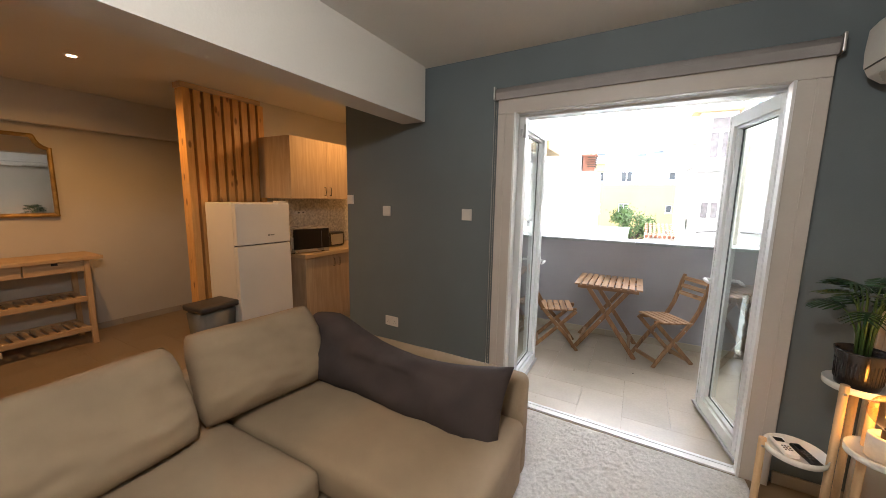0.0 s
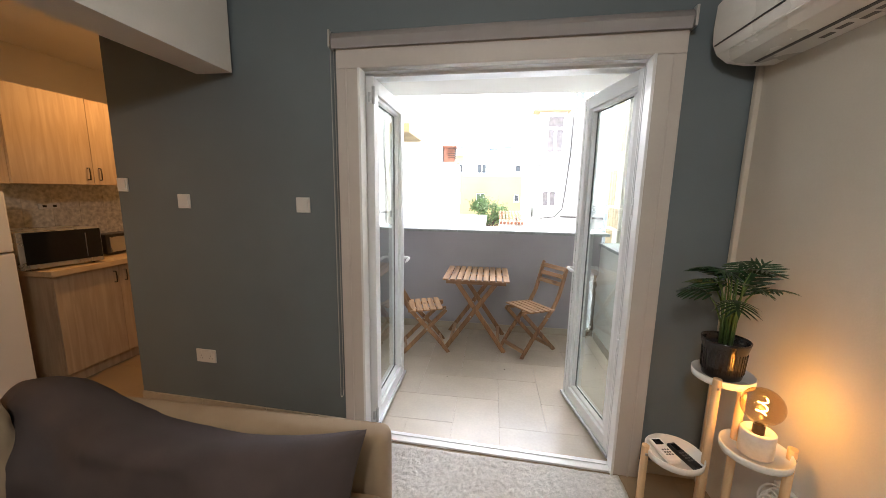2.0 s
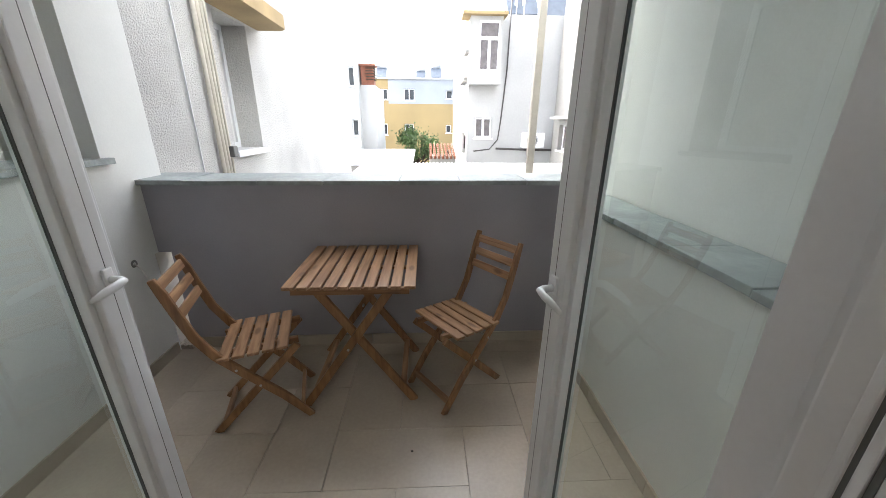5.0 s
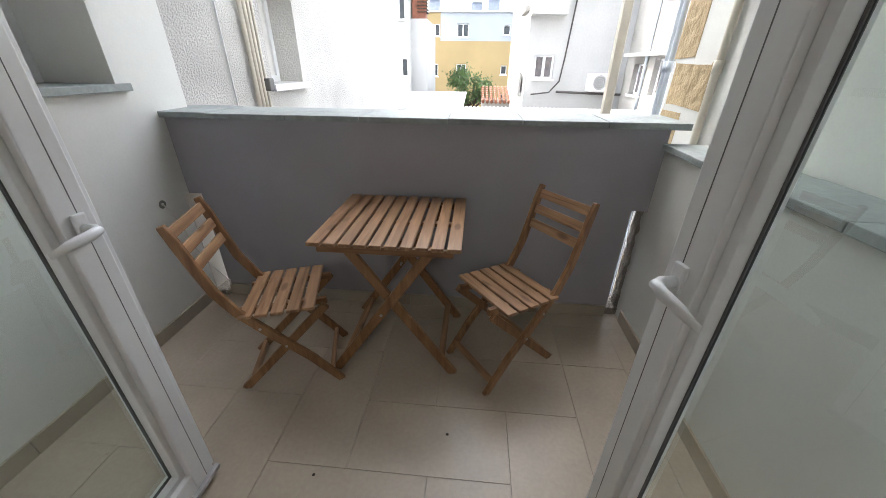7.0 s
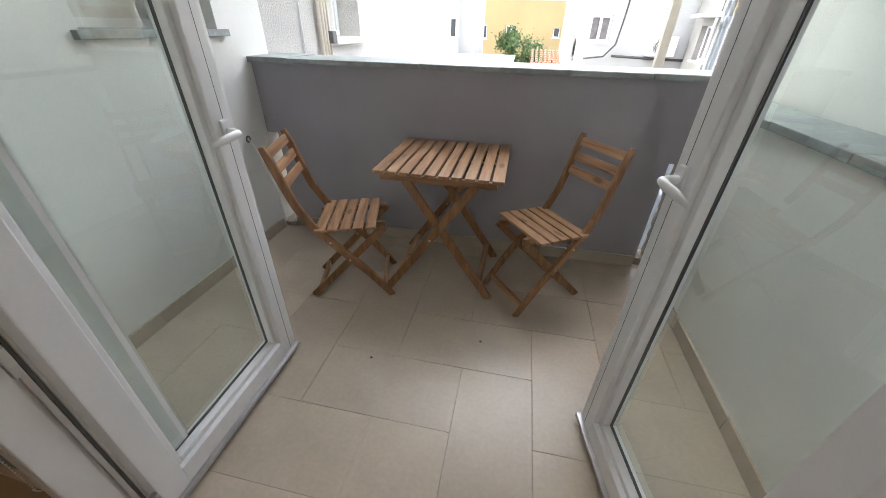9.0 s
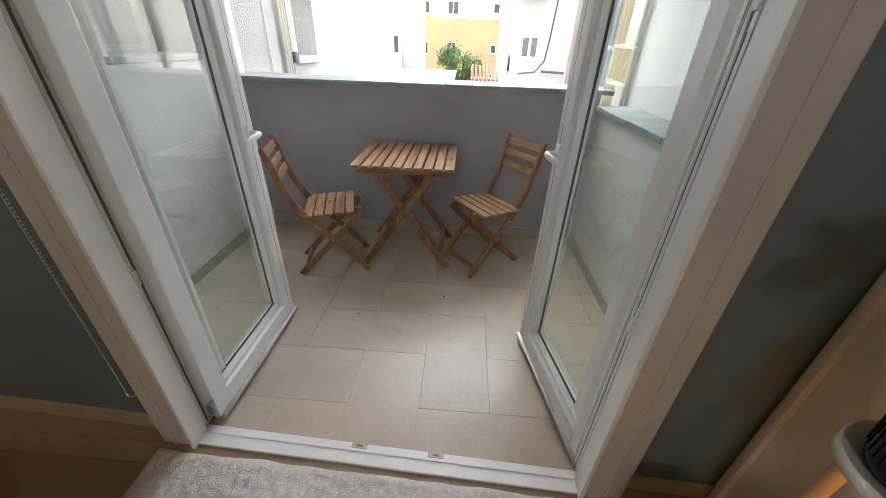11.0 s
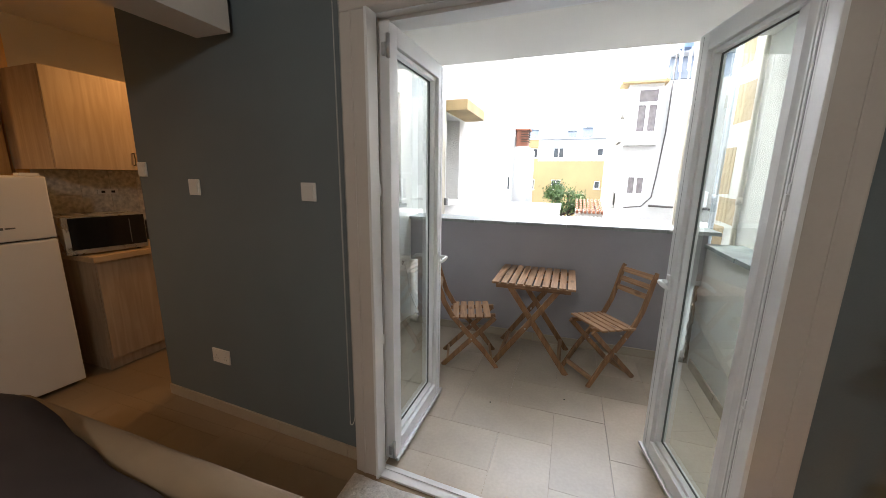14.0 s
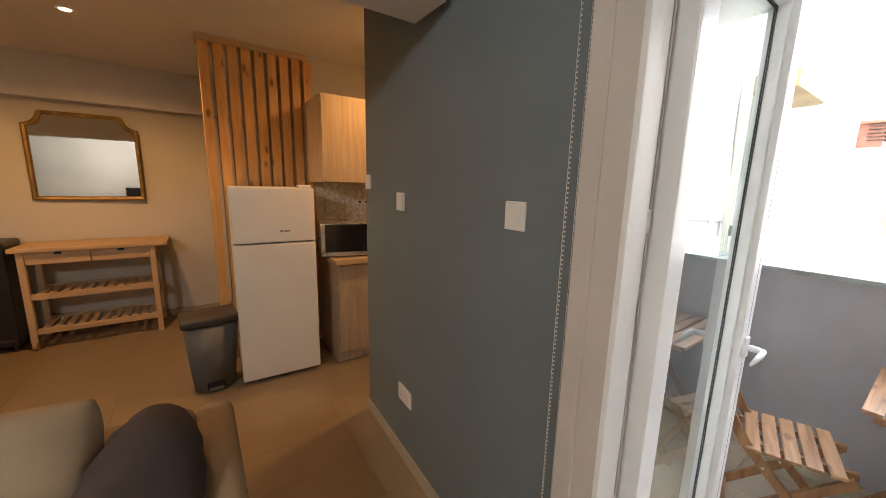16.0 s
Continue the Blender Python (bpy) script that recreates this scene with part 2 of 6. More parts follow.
def prism(bm, outline, z0, z1, m=None):
    """An upright prism over a closed outline of (x, y)."""
    lo = [bm.verts.new((x, y, z0)) for x, y in outline]
    hi = [bm.verts.new((x, y, z1)) for x, y in outline]
    bm.faces.new(lo[::-1])
    bm.faces.new(hi)
    k = len(outline)
    for i in range(k):
        bm.faces.new((lo[i], lo[(i + 1) % k], hi[(i + 1) % k], hi[i]))
    if m is not None:
        bmesh.ops.transform(bm, matrix=m, verts=lo + hi)


def part(name, bm, material, parent=None, label="", smooth=False):
    me = bpy.data.meshes.new(name)
    bmesh.ops.recalc_face_normals(bm, faces=bm.faces)
    bm.to_mesh(me)
    bm.free()
    if smooth:
        for p in me.polygons:
            p.use_smooth = True
    me.materials.append(material)
    ob = new(name, me)
    if parent is not None:
        ob.parent = parent
    if label:
        ob["label"] = label
    return ob


def thing(name, label, category, m=None, group=""):
    """The Empty at a thing's base, under which its parts hang."""
    ob = new(name)
    ob.empty_display_size = 0.1
    if m is not None:
        ob.matrix_basis = m
    return tagged(ob, label, category, group)


def boxes(name, rows, material, parent=None, label="", bevel=0.0):
    bm = bmesh.new()
    for r in rows:
        box(bm, *r, bevel)
    return part(name, bm, material, parent, label)


def structure(ob, label, category):
    return tagged(ob, label, category, kind="structure")


# ---- the large structure ----
CEIL = 2.55
LINE = pose(0, 2.772, 0, 0, 0, -2.6)  # frame of the wall with the balcony door: x along it, y outwards
OPEN_L, OPEN_R, OPEN_H = -0.555, 0.955, 2.15

w = boxes("wall_north", [(-2.2, OPEN_L, 0, 0.2, 0, 2.8), (OPEN_R, 1.5, 0, 0.2, 0, 2.8), (OPEN_L, OPEN_R, 0, 0.2, OPEN_H, 2.8)], M_GREY)
w.matrix_basis = LINE
structure(w, "slate grey painted wall round the balcony door", "wall")
w = boxes("wall_north_outside", [(-1.6, OPEN_L, 0.2, 0.22, 0, 2.52), (OPEN_R, 1.55, 0.2, 0.22, 0, 2.52), (OPEN_L, OPEN_R, 0.2, 0.22, OPEN_H, 2.52)], M_BALC)
w.matrix_basis = LINE
structure(w, "off-white outer face of the balcony door wall", "wall")
structure(boxes("wall_east", [(1.345, 1.5, -2.6, 2.73, 0, CEIL)], M_CREAM), "cream painted living room wall", "wall")
structure(boxes("wall_south", [(-5.1, 1.5, -2.75, -2.6, 0, CEIL)], M_CREAM), "cream painted back wall", "wall")
structure(boxes("wall_west", [(-5.1, -4.95, -2.6, 4.6, 0, CEIL)], M_CREAM), "cream painted dining wall", "wall")
structure(boxes("wall_kitchen", [(-3.62, -3.47, 2.97, 4.6, 0, CEIL)], M_CREAM), "cream kitchen wall behind the cabinets", "wall")
structure(boxes("wall_kitchen_end", [(-4.95, -1.2, 4.6, 4.75, 0, CEIL)], M_CREAM), "cream end wall of the kitchen", "wall")
structure(boxes("wall_kitchen_side", [(-2.0, -1.85, 3.1, 4.6, 0, CEIL)], M_CREAM), "cream side wall of the kitchen", "wall")
structure(boxes("ceiling", [(-5.1, 1.5, -2.75, 2.93, CEIL, CEIL + 0.12), (-5.1, -1.5, 2.93, 4.75, CEIL, CEIL + 0.12)], M_CEIL), "matt white painted ceiling", "ceiling")
structure(boxes("ceiling_beam", [(-1.50, -1.28, -2.6, 2.80, 2.135, CEIL + 0.02)], M_CEIL), "white plastered ceiling beam", "beam")
structure(boxes("ceiling_beam_west", [(-4.95, -4.85, -2.6, 4.6, 2.18, CEIL + 0.02)], M_CEIL), "white plastered beam over the dining wall", "beam")
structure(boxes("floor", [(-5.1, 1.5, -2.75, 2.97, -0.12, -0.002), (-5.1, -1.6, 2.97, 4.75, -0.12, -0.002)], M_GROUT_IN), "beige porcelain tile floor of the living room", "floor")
structure(boxes("balcony_floor", [(-1.25, 1.45, 2.93, 4.78, -0.15, -0.006)], M_GROUT), "beige porcelain tile floor of the balcony", "floor")
structure(boxes("balcony_ceiling", [(-1.3, 1.7, 2.94, 4.78, 2.50, 2.75)], M_CEIL), "white painted soffit over the balcony", "ceiling")

# balcony enclosure
WIN_Y0, WIN_Y1, WIN_Z = 3.72, 4.40, 1.225
structure(boxes("balcony_wall_west", [(-1.58, -1.18, 2.9, WIN_Y0, -0.1, 2.5), (-1.58, -1.18, WIN_Y1, 4.57, -0.1, 0.67), (-1.58, -1.18, WIN_Y1, 4.78, 0.67, 2.5), (-1.58, -1.18, WIN_Y0, WIN_Y1, -0.1, WIN_Z - 0.02), (-1.58, -1.18, WIN_Y0, WIN_Y1, 2.2, 2.5)], M_BALC), "off-white painted side wall of the balcony", "wall")
structure(boxes("balcony_wall_east", [(1.31, 1.53, 2.9, 4.69, -0.1, 0.98), (1.31, 1.53, 4.69, 4.75, 0.67, 0.98)], M_BALC), "off-white low side wall of the balcony", "wall")
structure(boxes("parapet", [(-1.18, 1.31, 4.60, 4.75, 0.67, 1.074), (-1.105, 1.232, 4.60, 4.75, 0.0, 0.67)], M_PARAPET), "grey painted balcony parapet with notched lower corners", "parapet")
structure(boxes("parapet_edge", [(-1.23, -1.107, 4.575, 4.76, -0.1, 0.03), (1.240, 1.308, 4.62, 4.76, -0.1, 0.045)], M_RUBBLE), "raw broken render at the parapet's foot", "wall")

# ---- balcony door ----
def door_casing():
    t = structure(thing("door_1", "", "", LINE), "white door surround with roller blind above", "door frame")
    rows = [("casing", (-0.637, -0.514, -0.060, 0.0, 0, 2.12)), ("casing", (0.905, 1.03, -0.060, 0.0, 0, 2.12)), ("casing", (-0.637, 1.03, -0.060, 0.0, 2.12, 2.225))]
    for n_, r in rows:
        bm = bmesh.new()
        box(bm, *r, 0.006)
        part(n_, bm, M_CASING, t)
    for x0, x1 in ((-0.514, -0.500), (0.891, 0.905)):
        bm = bmesh.new()
        box(bm, x0, x1, -0.072, 0.0, 0, 2.12, 0.003)
        part("frame_lip", bm, M_PVC, t, "white frame lip")
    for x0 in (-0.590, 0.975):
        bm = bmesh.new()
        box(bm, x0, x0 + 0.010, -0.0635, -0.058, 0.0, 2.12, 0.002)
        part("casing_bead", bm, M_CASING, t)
    for x0, x1 in ((-0.555, -0.525), (0.905, 0.935 + 0.02)):
        bm = bmesh.new()
        box(bm, x0, x1, 0.0, 0.2, 0, 2.15)
        s = 1 if x0 < 0 else -1
        xi = x1 if x0 < 0 else x0
        for y0 in (0.012, 0.034, 0.056):
            box(bm, min(xi, xi + s * 0.009), max(xi, xi + s * 0.009), y0, y0 + 0.012, 0.02, 2.12, 0.002)
        part("jamb", bm, M_PVC, t)
        bm = bmesh.new()
        box(bm, min(xi, xi + s * 0.006), max(xi, xi + s * 0.006), 0.026, 0.033, 0.02, 2.12)
        box(bm, min(xi, xi + s * 0.005), max(xi, xi + s * 0.005), 0.047, 0.055, 0.02, 2.12)
        part("gasket", bm, M_GASKET, t)
        for z in (0.69, 1.40):
            bm = bmesh.new()
            box(bm, min(xi, xi + s * 0.02), max(xi, xi + s * 0.02), 0.004, 0.022, z, z + 0.05, 0.003)
            box(bm, min(xi, xi + s * 0.014), max(xi, xi + s * 0.014), 0.006, 0.018, z - 0.03, z + 0.08, 0.002)
            part("strike_plate", bm, M_PVC, t)
    bm = bmesh.new()
    box(bm, -0.525, 0.905, 0.0, 0.2, 2.12, 2.15)
    box(bm, -0.525, 0.905, 0.05, 0.07, 2.105, 2.12)
    part("head_jamb", bm, M_PVC, t)
    bm = bmesh.new()
    box(bm, -0.525, 0.905, -0.055, 0.022, 0.0, 0.012, 0.003)
    box(bm, -0.525, 0.905, -0.012, 0.000, 0.012, 0.017, 0.002)
    part("threshold", bm, M_PVC, t)
    for x in (0.07, 0.36):
        bm = bmesh.new()
        box(bm, x, x + 0.06, 0.002, 0.021, 0.011, 0.0145, 0.001)
        plate = part("strike_plate", bm, M_STEEL, t)
        boxes("slot", [(x + 0.018, x + 0.042, 0.008, 0.015, 0.0142, 0.0152)], M_GASKET, plate)
    return t


LEAF_W, LEAF_H = 0.675, 2.075


def door_leaf(m, side):
    """A glazed leaf; local x runs from the hinge to the free edge, y = 0 is the inner face, side = where the outer face lies."""
    t = tagged(thing("balcony_door", "white pvc glazed balcony door leaf standing open", "door", m, "balcony door leaves"))
    th, st, g = 0.070 * side, 0.078, 0.020
    y0, y1 = min(0, th), max(0, th)
    yi = y0 + 0.012, y1 - 0.012
    def member(name, a):
        bm = bmesh.new()
        box(bm, *a, 0.004)
        return part(name, bm, M_PVC, t)
    member("stile", (0, st, y0, y1, 0, LEAF_H))
    member("stile", (LEAF_W - st, LEAF_W, y0, y1, 0, LEAF_H))
    member("rail", (st, LEAF_W - st, y0, y1, 0, st))
    member("rail", (st, LEAF_W - st, y0, y1, LEAF_H - st, LEAF_H))
    # inner glazing beads on both faces
    ym = 0.050 * side
    inner = (min(0.018 * side, ym - 0.0035 * side), max(0.018 * side, ym - 0.0035 * side))
    outer = (min(ym + 0.0035 * side, th - 0.003 * side), max(ym + 0.0035 * side, th - 0.003 * side))
    for ya, yb in (inner, outer):
        bm = bmesh.new()
        box(bm, st, st + g, ya, yb, st, LEAF_H - st, 0.003)
        box(bm, LEAF_W - st - g, LEAF_W - st, ya, yb, st, LEAF_H - st, 0.003)
        box(bm, st + g, LEAF_W - st - g, ya, yb, st, st + g, 0.003)
        box(bm, st + g, LEAF_W - st - g, ya, yb, LEAF_H - st - g, LEAF_H - st, 0.003)
        part("glazing_bead", bm, M_PVC, t)
    bm = bmesh.new()
    g0, g1 = st + 0.017, st + 0.0235
    for ya in (ym - 0.0035, ym + 0.0015):
        box(bm, g0, g1, ya, ya + 0.002, g0, LEAF_H - g0)
        box(bm, LEAF_W - g1, LEAF_W - g0, ya, ya + 0.002, g0, LEAF_H - g0)
        box(bm, g1, LEAF_W - g1, ya, ya + 0.002, g0, g1)
        box(bm, g1, LEAF_W - g1, ya, ya + 0.002, LEAF_H - g1, LEAF_H - g0)
    part("gasket", bm, M_GASKET, t, "black rubber glazing gasket")
    bm = bmesh.new()
    vs = [bm.verts.new(v) for v in ((st, ym, st), (LEAF_W - st, ym, st), (LEAF_W - st, ym, LEAF_H - st), (st, ym, LEAF_H - st))]
    bm.faces.new(vs)
    pane = part("glass", bm, M_GLASS, t, "clear window pane")
    pane.visible_shadow = False
    # raised overlap strip along the free edge and the drip rail at the foot
    bm = bmesh.new()
    box(bm, LEAF_W, LEAF_W + 0.014, y0 + 0.008, y0 + 0.030, 0.004, LEAF_H - 0.004, 0.002)
    box(bm, LEAF_W, LEAF_W + 0.006, y1 - 0.028, y1 - 0.008, 0.004, LEAF_H - 0.004, 0.002)
    part("edge_strip", bm, M_PVC, t)
    bm = bmesh.new()
    s = -1 if side > 0 else 1
    box(bm, 0.004, LEAF_W + 0.01, min(0, s * 0.016), max(0, s * 0.016), -0.012, 0.006, 0.002)
    part("drip_rail", bm, M_ALU, t, "aluminium drip rail")
    bm = bmesh.new()
    box(bm, 0.01, LEAF_W, y0 + 0.02, y1 - 0.02, -0.010, 0.0)
    part("gasket", bm, M_GASKET, t)
    # rebate line down the free stile
    bm = bmesh.new()
    for ya in (y0 - 0.0004, y1 - 0.0006):
        box(bm, LEAF_W - 0.034, LEAF_W - 0.0318, ya, ya + 0.001, 0.01, LEAF_H - 0.01)
    part("rebate_line", bm, M_GASKET, t, "thin grey rebate line")
    # lever handles
    for face, out in ((0, -1 if side > 0 else 1),):
        hm = bmesh.new()
        hz, hx = 0.955, LEAF_W - st / 2
        box(hm, hx - 0.015, hx + 0.015, min(0, out * 0.010), max(0, out * 0.010), hz - 0.035, hz + 0.035, 0.004)
        handle = part("handle", hm, M_PVC, t, "white lever handle")
        bm = bmesh.new()
        pts = [(hx, out * 0.008, hz), (hx, out * 0.035, hz), (hx - 0.006, out * 0.048, hz), (hx - 0.03, out * 0.053, hz - 0.002), (hx - 0.075, out * 0.052, hz - 0.004), (hx - 0.115, out * 0.048, hz - 0.008)]
        tube(bm, pts, [0.0105, 0.0105, 0.011, 0.0105, 0.0095, 0.005], 12)
        for v in bm.verts:
            k = min(1.0, max(0.0, (hx - 0.012 - v.co.x) / 0.03))
            v.co.y = out * 0.050 + (v.co.y - out * 0.050) * (1 - 0.42 * k) if k > 0 else v.co.y
            v.co.z = hz + (v.co.z - hz) * (1 + 0.35 * k)
        part("lever", bm, M_PVC, handle, "", True)
    # hinges at the hung side
    for z in (0.02, 1.93):
        bm = bmesh.new()
        tube(bm, [(-0.01, y0 if side > 0 else y1, z), (-0.01, y0 if side > 0 else y1, z + 0.09)], 0.009, 10)
        box(bm, -0.012, 0.012, y0 + 0.015, y0 + 0.03, z + 0.01, z + 0.06)
        part("hinge", bm, M_ALU, t)
    return t


door_casing()
door_leaf(pose(-0.466, 2.835, 0.035, 0, 0, 90.0), 1)
door_leaf(pose(0.907, 2.757, 0.035, 0, 0, 101.0), -1)


M_BARK_DARK = principled("dark_dirt", (0.05, 0.04, 0.03), 0.9, spread=0.2, bump=0.2)


# ---- balcony coping, skirting ----
def coping(name, runs, along, lo, hi, z, label):
    t = structure(thing(name, "", ""), label, "coping")
    for a, b in zip(runs, runs[1:]):
        bm = bmesh.new()
        d = random.uniform(-0.006, 0.006)
        h = random.uniform(-0.003, 0.003)
        if along == "x":
            box(bm, a + 0.001, b - 0.001, lo + d, hi + d, z, z + 0.028 + h, 0.004)
        else:
            box(bm, lo + d, hi + d, a + 0.001, b - 0.001, z, z + 0.028 + h, 0.004)
        part("slab", bm, M_SLATE, t)


coping("parapet_coping", [-1.24, -0.93, -0.52, -0.15, 0.28, 0.63, 1.02, 1.38], "x", 4.565, 4.90, 1.075, "grey-green slate coping slabs on the parapet")
coping("low_wall_coping", [2.95, 3.32, 3.66, 4.05, 4.33, 4.60], "y", 1.285, 1.54, 0.981, "grey-green slate coping slabs on the low wall")


def skirting(name, rows, label):
    t = structure(thing(name, "", ""), label, "baseboard")
    for r in rows:
        bm = bmesh.new()
        box(bm, *r, 0.002)
        part("tile", bm, M_SKIRT, t)


skirting("baseboard_balcony", [(-1.10 + 0.582 * i + 0.0015, -1.10 + 0.582 * (i + 1) - 0.0015, 4.588, 4.6, 0, 0.075) for i in range(4)] + [(-1.18, -1.168, 2.99 + 0.52 * i, 2.99 + 0.52 * i + 0.517, 0, 0.075) for i in range(3)] + [(1.298, 1.31, 2.97 + 0.53 * i, 2.97 + 0.53 * i + 0.527, 0, 0.075) for i in range(3)], "beige tile skirting round the balcony")


# ---- balcony furniture ----
def folding_table(m):
    t = thing("folding_table", "slatted folding wooden table with oiled acacia top", "table", m)
    W, D, H = 0.606, 0.585, 0.712
    n = 10
    pitch = W / n
    for i in range(n):
        bm = bmesh.new()
        x0 = -W / 2 + i * pitch + (0.0 if i == 0 else 0.006)
        x1 = -W / 2 + (i + 1) * pitch - (0.0 if i == n - 1 else 0.006)
        box(bm, x0, x1, -D / 2, D / 2, H - 0.018, H, 0.004)
        part("slat", bm, M_ACACIA, t)
    for y in (-D / 2 + 0.03, D / 2 - 0.03):
        bm = bmesh.new()
        box(bm, -W / 2 + 0.03, W / 2 - 0.03, y - 0.011, y + 0.011, H - 0.05, H - 0.018, 0.003)
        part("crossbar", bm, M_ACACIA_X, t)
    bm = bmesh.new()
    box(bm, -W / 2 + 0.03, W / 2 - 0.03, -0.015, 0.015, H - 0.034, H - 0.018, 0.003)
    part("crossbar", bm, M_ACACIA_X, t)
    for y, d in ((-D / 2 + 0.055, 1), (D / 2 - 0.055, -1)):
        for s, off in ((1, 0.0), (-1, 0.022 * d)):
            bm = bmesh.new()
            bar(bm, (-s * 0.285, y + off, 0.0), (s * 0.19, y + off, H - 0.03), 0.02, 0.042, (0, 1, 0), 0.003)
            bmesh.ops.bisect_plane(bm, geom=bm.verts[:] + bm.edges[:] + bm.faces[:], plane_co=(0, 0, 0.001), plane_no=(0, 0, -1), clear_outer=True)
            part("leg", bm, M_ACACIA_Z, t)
        bm = bmesh.new()
        tube(bm, [(-0.04, y - 0.014, 0.345), (-0.04, y + 0.036 * d, 0.345)], 0.007, 8)
        part("bolt", bm, M_STEEL, t)
    for s in (-1, 1):
        bm = bmesh.new()
        x = s * 0.225
        box(bm, x - 0.016, x + 0.016, -D / 2 + 0.07, D / 2 - 0.07, 0.08, 0.10, 0.003)
        part("stretcher", bm, M_ACACIA, t)
    return t


def folding_chair(m):
    """Local: the sitter looks along +x."""
    t = thing("folding_chair", "slatted folding wooden chair with oiled acacia seat", "chair", m, "folding chairs at the table")
    HW = 0.152
    back = [(0.215, 0.0), (0.10, 0.16), (-0.05, 0.325), (-0.145, 0.435), (-0.205, 0.54), (-0.245, 0.66), (-0.275, 0.76), (-0.298, 0.825)]
    for s in (-1, 1):
        bm = bmesh.new()
        rows = []
        for i, (x, z) in enumerate(back):
            a, b = back[max(i - 1, 0)], back[min(i + 1, len(back) - 1)]
            d = Vector((b[0] - a[0], b[1] - a[1])).normalized()
            nx, nz = -d.y, d.x
            hw = 0.019 if i < len(back) - 1 else 0.013
            rows.append([bm.verts.new((x + sx * nx * hw, s * HW + sy * 0.0105, max(0.0, z + sx * nz * hw))) for sx, sy in ((-1, -1), (1, -1), (1, 1), (-1, 1))])
        for a, b in zip(rows, rows[1:]):
            for k in range(4):
                bm.faces.new((a[k], a[(k + 1) % 4], b[(k + 1) % 4], b[k]))
        bm.faces.new(rows[0][::-1])
        bm.faces.new(rows[-1])
        bmesh.ops.bevel(bm, geom=bm.edges[:], offset=0.003, segments=1, affect="EDGES")
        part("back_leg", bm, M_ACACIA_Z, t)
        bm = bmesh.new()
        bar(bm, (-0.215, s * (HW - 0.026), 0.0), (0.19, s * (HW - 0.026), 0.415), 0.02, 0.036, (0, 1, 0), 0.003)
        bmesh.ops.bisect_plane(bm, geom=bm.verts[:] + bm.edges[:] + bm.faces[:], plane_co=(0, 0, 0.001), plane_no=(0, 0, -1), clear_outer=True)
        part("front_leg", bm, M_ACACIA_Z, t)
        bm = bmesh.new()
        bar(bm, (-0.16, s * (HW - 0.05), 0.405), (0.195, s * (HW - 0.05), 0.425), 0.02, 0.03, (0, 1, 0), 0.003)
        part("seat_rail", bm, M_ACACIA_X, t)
        for x, z in ((-0.075, 0.35), (0.01, 0.245)):
            bm = bmesh.new()
            tube(bm, [(x, s * (HW + 0.0135), z), (x, s * (HW - 0.04), z)], 0.006, 8)
            part("bolt", bm, M_STEEL, t)
    for i in range(5):
        x0 = -0.118 + i * 0.0615
        bm = bmesh.new()
        box(bm, x0, x0 + 0.05, -0.178, 0.178, 0.4205, 0.4355, 0.004, Matrix.Translation((0, 0, 0)) @ Matrix.Rotation(-0.055, 4, "Y"))
        part("seat_slat", bm, M_ACACIA_Y, t)
    for x, z in ((-0.287, 0.785), (-0.264, 0.715), (-0.243, 0.645)):
        bm = bmesh.new()
        box(bm, -0.007, 0.007, -HW + 0.01, HW - 0.01, -0.021, 0.021, 0.003, Matrix.Translation((x, 0, z)) @ Matrix.Rotation(-0.3, 4, "Y"))
        part("back_slat", bm, M_ACACIA_Y, t)
    for x, z in ((0.175, 0.055), (-0.175, 0.045)):
        bm = bmesh.new()
        w_ = HW if x > 0 else HW - 0.036
        box(bm, x - 0.009, x + 0.009, -w_, w_, z - 0.018, z + 0.018, 0.003)
        part("stretcher", bm, M_ACACIA_Y, t)
    return t


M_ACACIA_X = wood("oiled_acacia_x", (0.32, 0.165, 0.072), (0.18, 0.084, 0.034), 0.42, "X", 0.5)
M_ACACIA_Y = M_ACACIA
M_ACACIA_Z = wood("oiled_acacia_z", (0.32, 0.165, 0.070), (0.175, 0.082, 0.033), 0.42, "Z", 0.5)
folding_table(pose(0.079, 4.282, 0))
folding_chair(pose(-0.405, 4.065, 0, 0, 0, 16))
folding_chair(pose(0.597, 4.198, 0, 0, 0, 216.5))


def rough_edge(name, label, x0, x1, seed):
    """A ragged strip of broken render up one side of a notch."""
    rnd = random.Random(seed)
    bm = bmesh.new()
    n = 16
    rings = []
    for i in range(n + 1):
        z = 0.045 + (0.67 - 0.045) * i / n
        a, b = x0 + rnd.uniform(0, 0.010), x1 + rnd.uniform(-0.012, 0.006)
        c = 4.625 + rnd.uniform(-0.01, 0.012)
        rings.append([bm.verts.new(p) for p in ((a, c, z), (b, c + rnd.uniform(0, 0.01), z), (b, 4.685, z), (a, 4.685, z))])
    for p, q in zip(rings, rings[1:]):
        for k in range(4):
            bm.faces.new((p[k], p[(k + 1) % 4], q[(k + 1) % 4], q[k]))
    bm.faces.new(rings[0][::-1])
    bm.faces.new(rings[-1])
    structure(part(name, bm, M_RUBBLE), label, "wall")


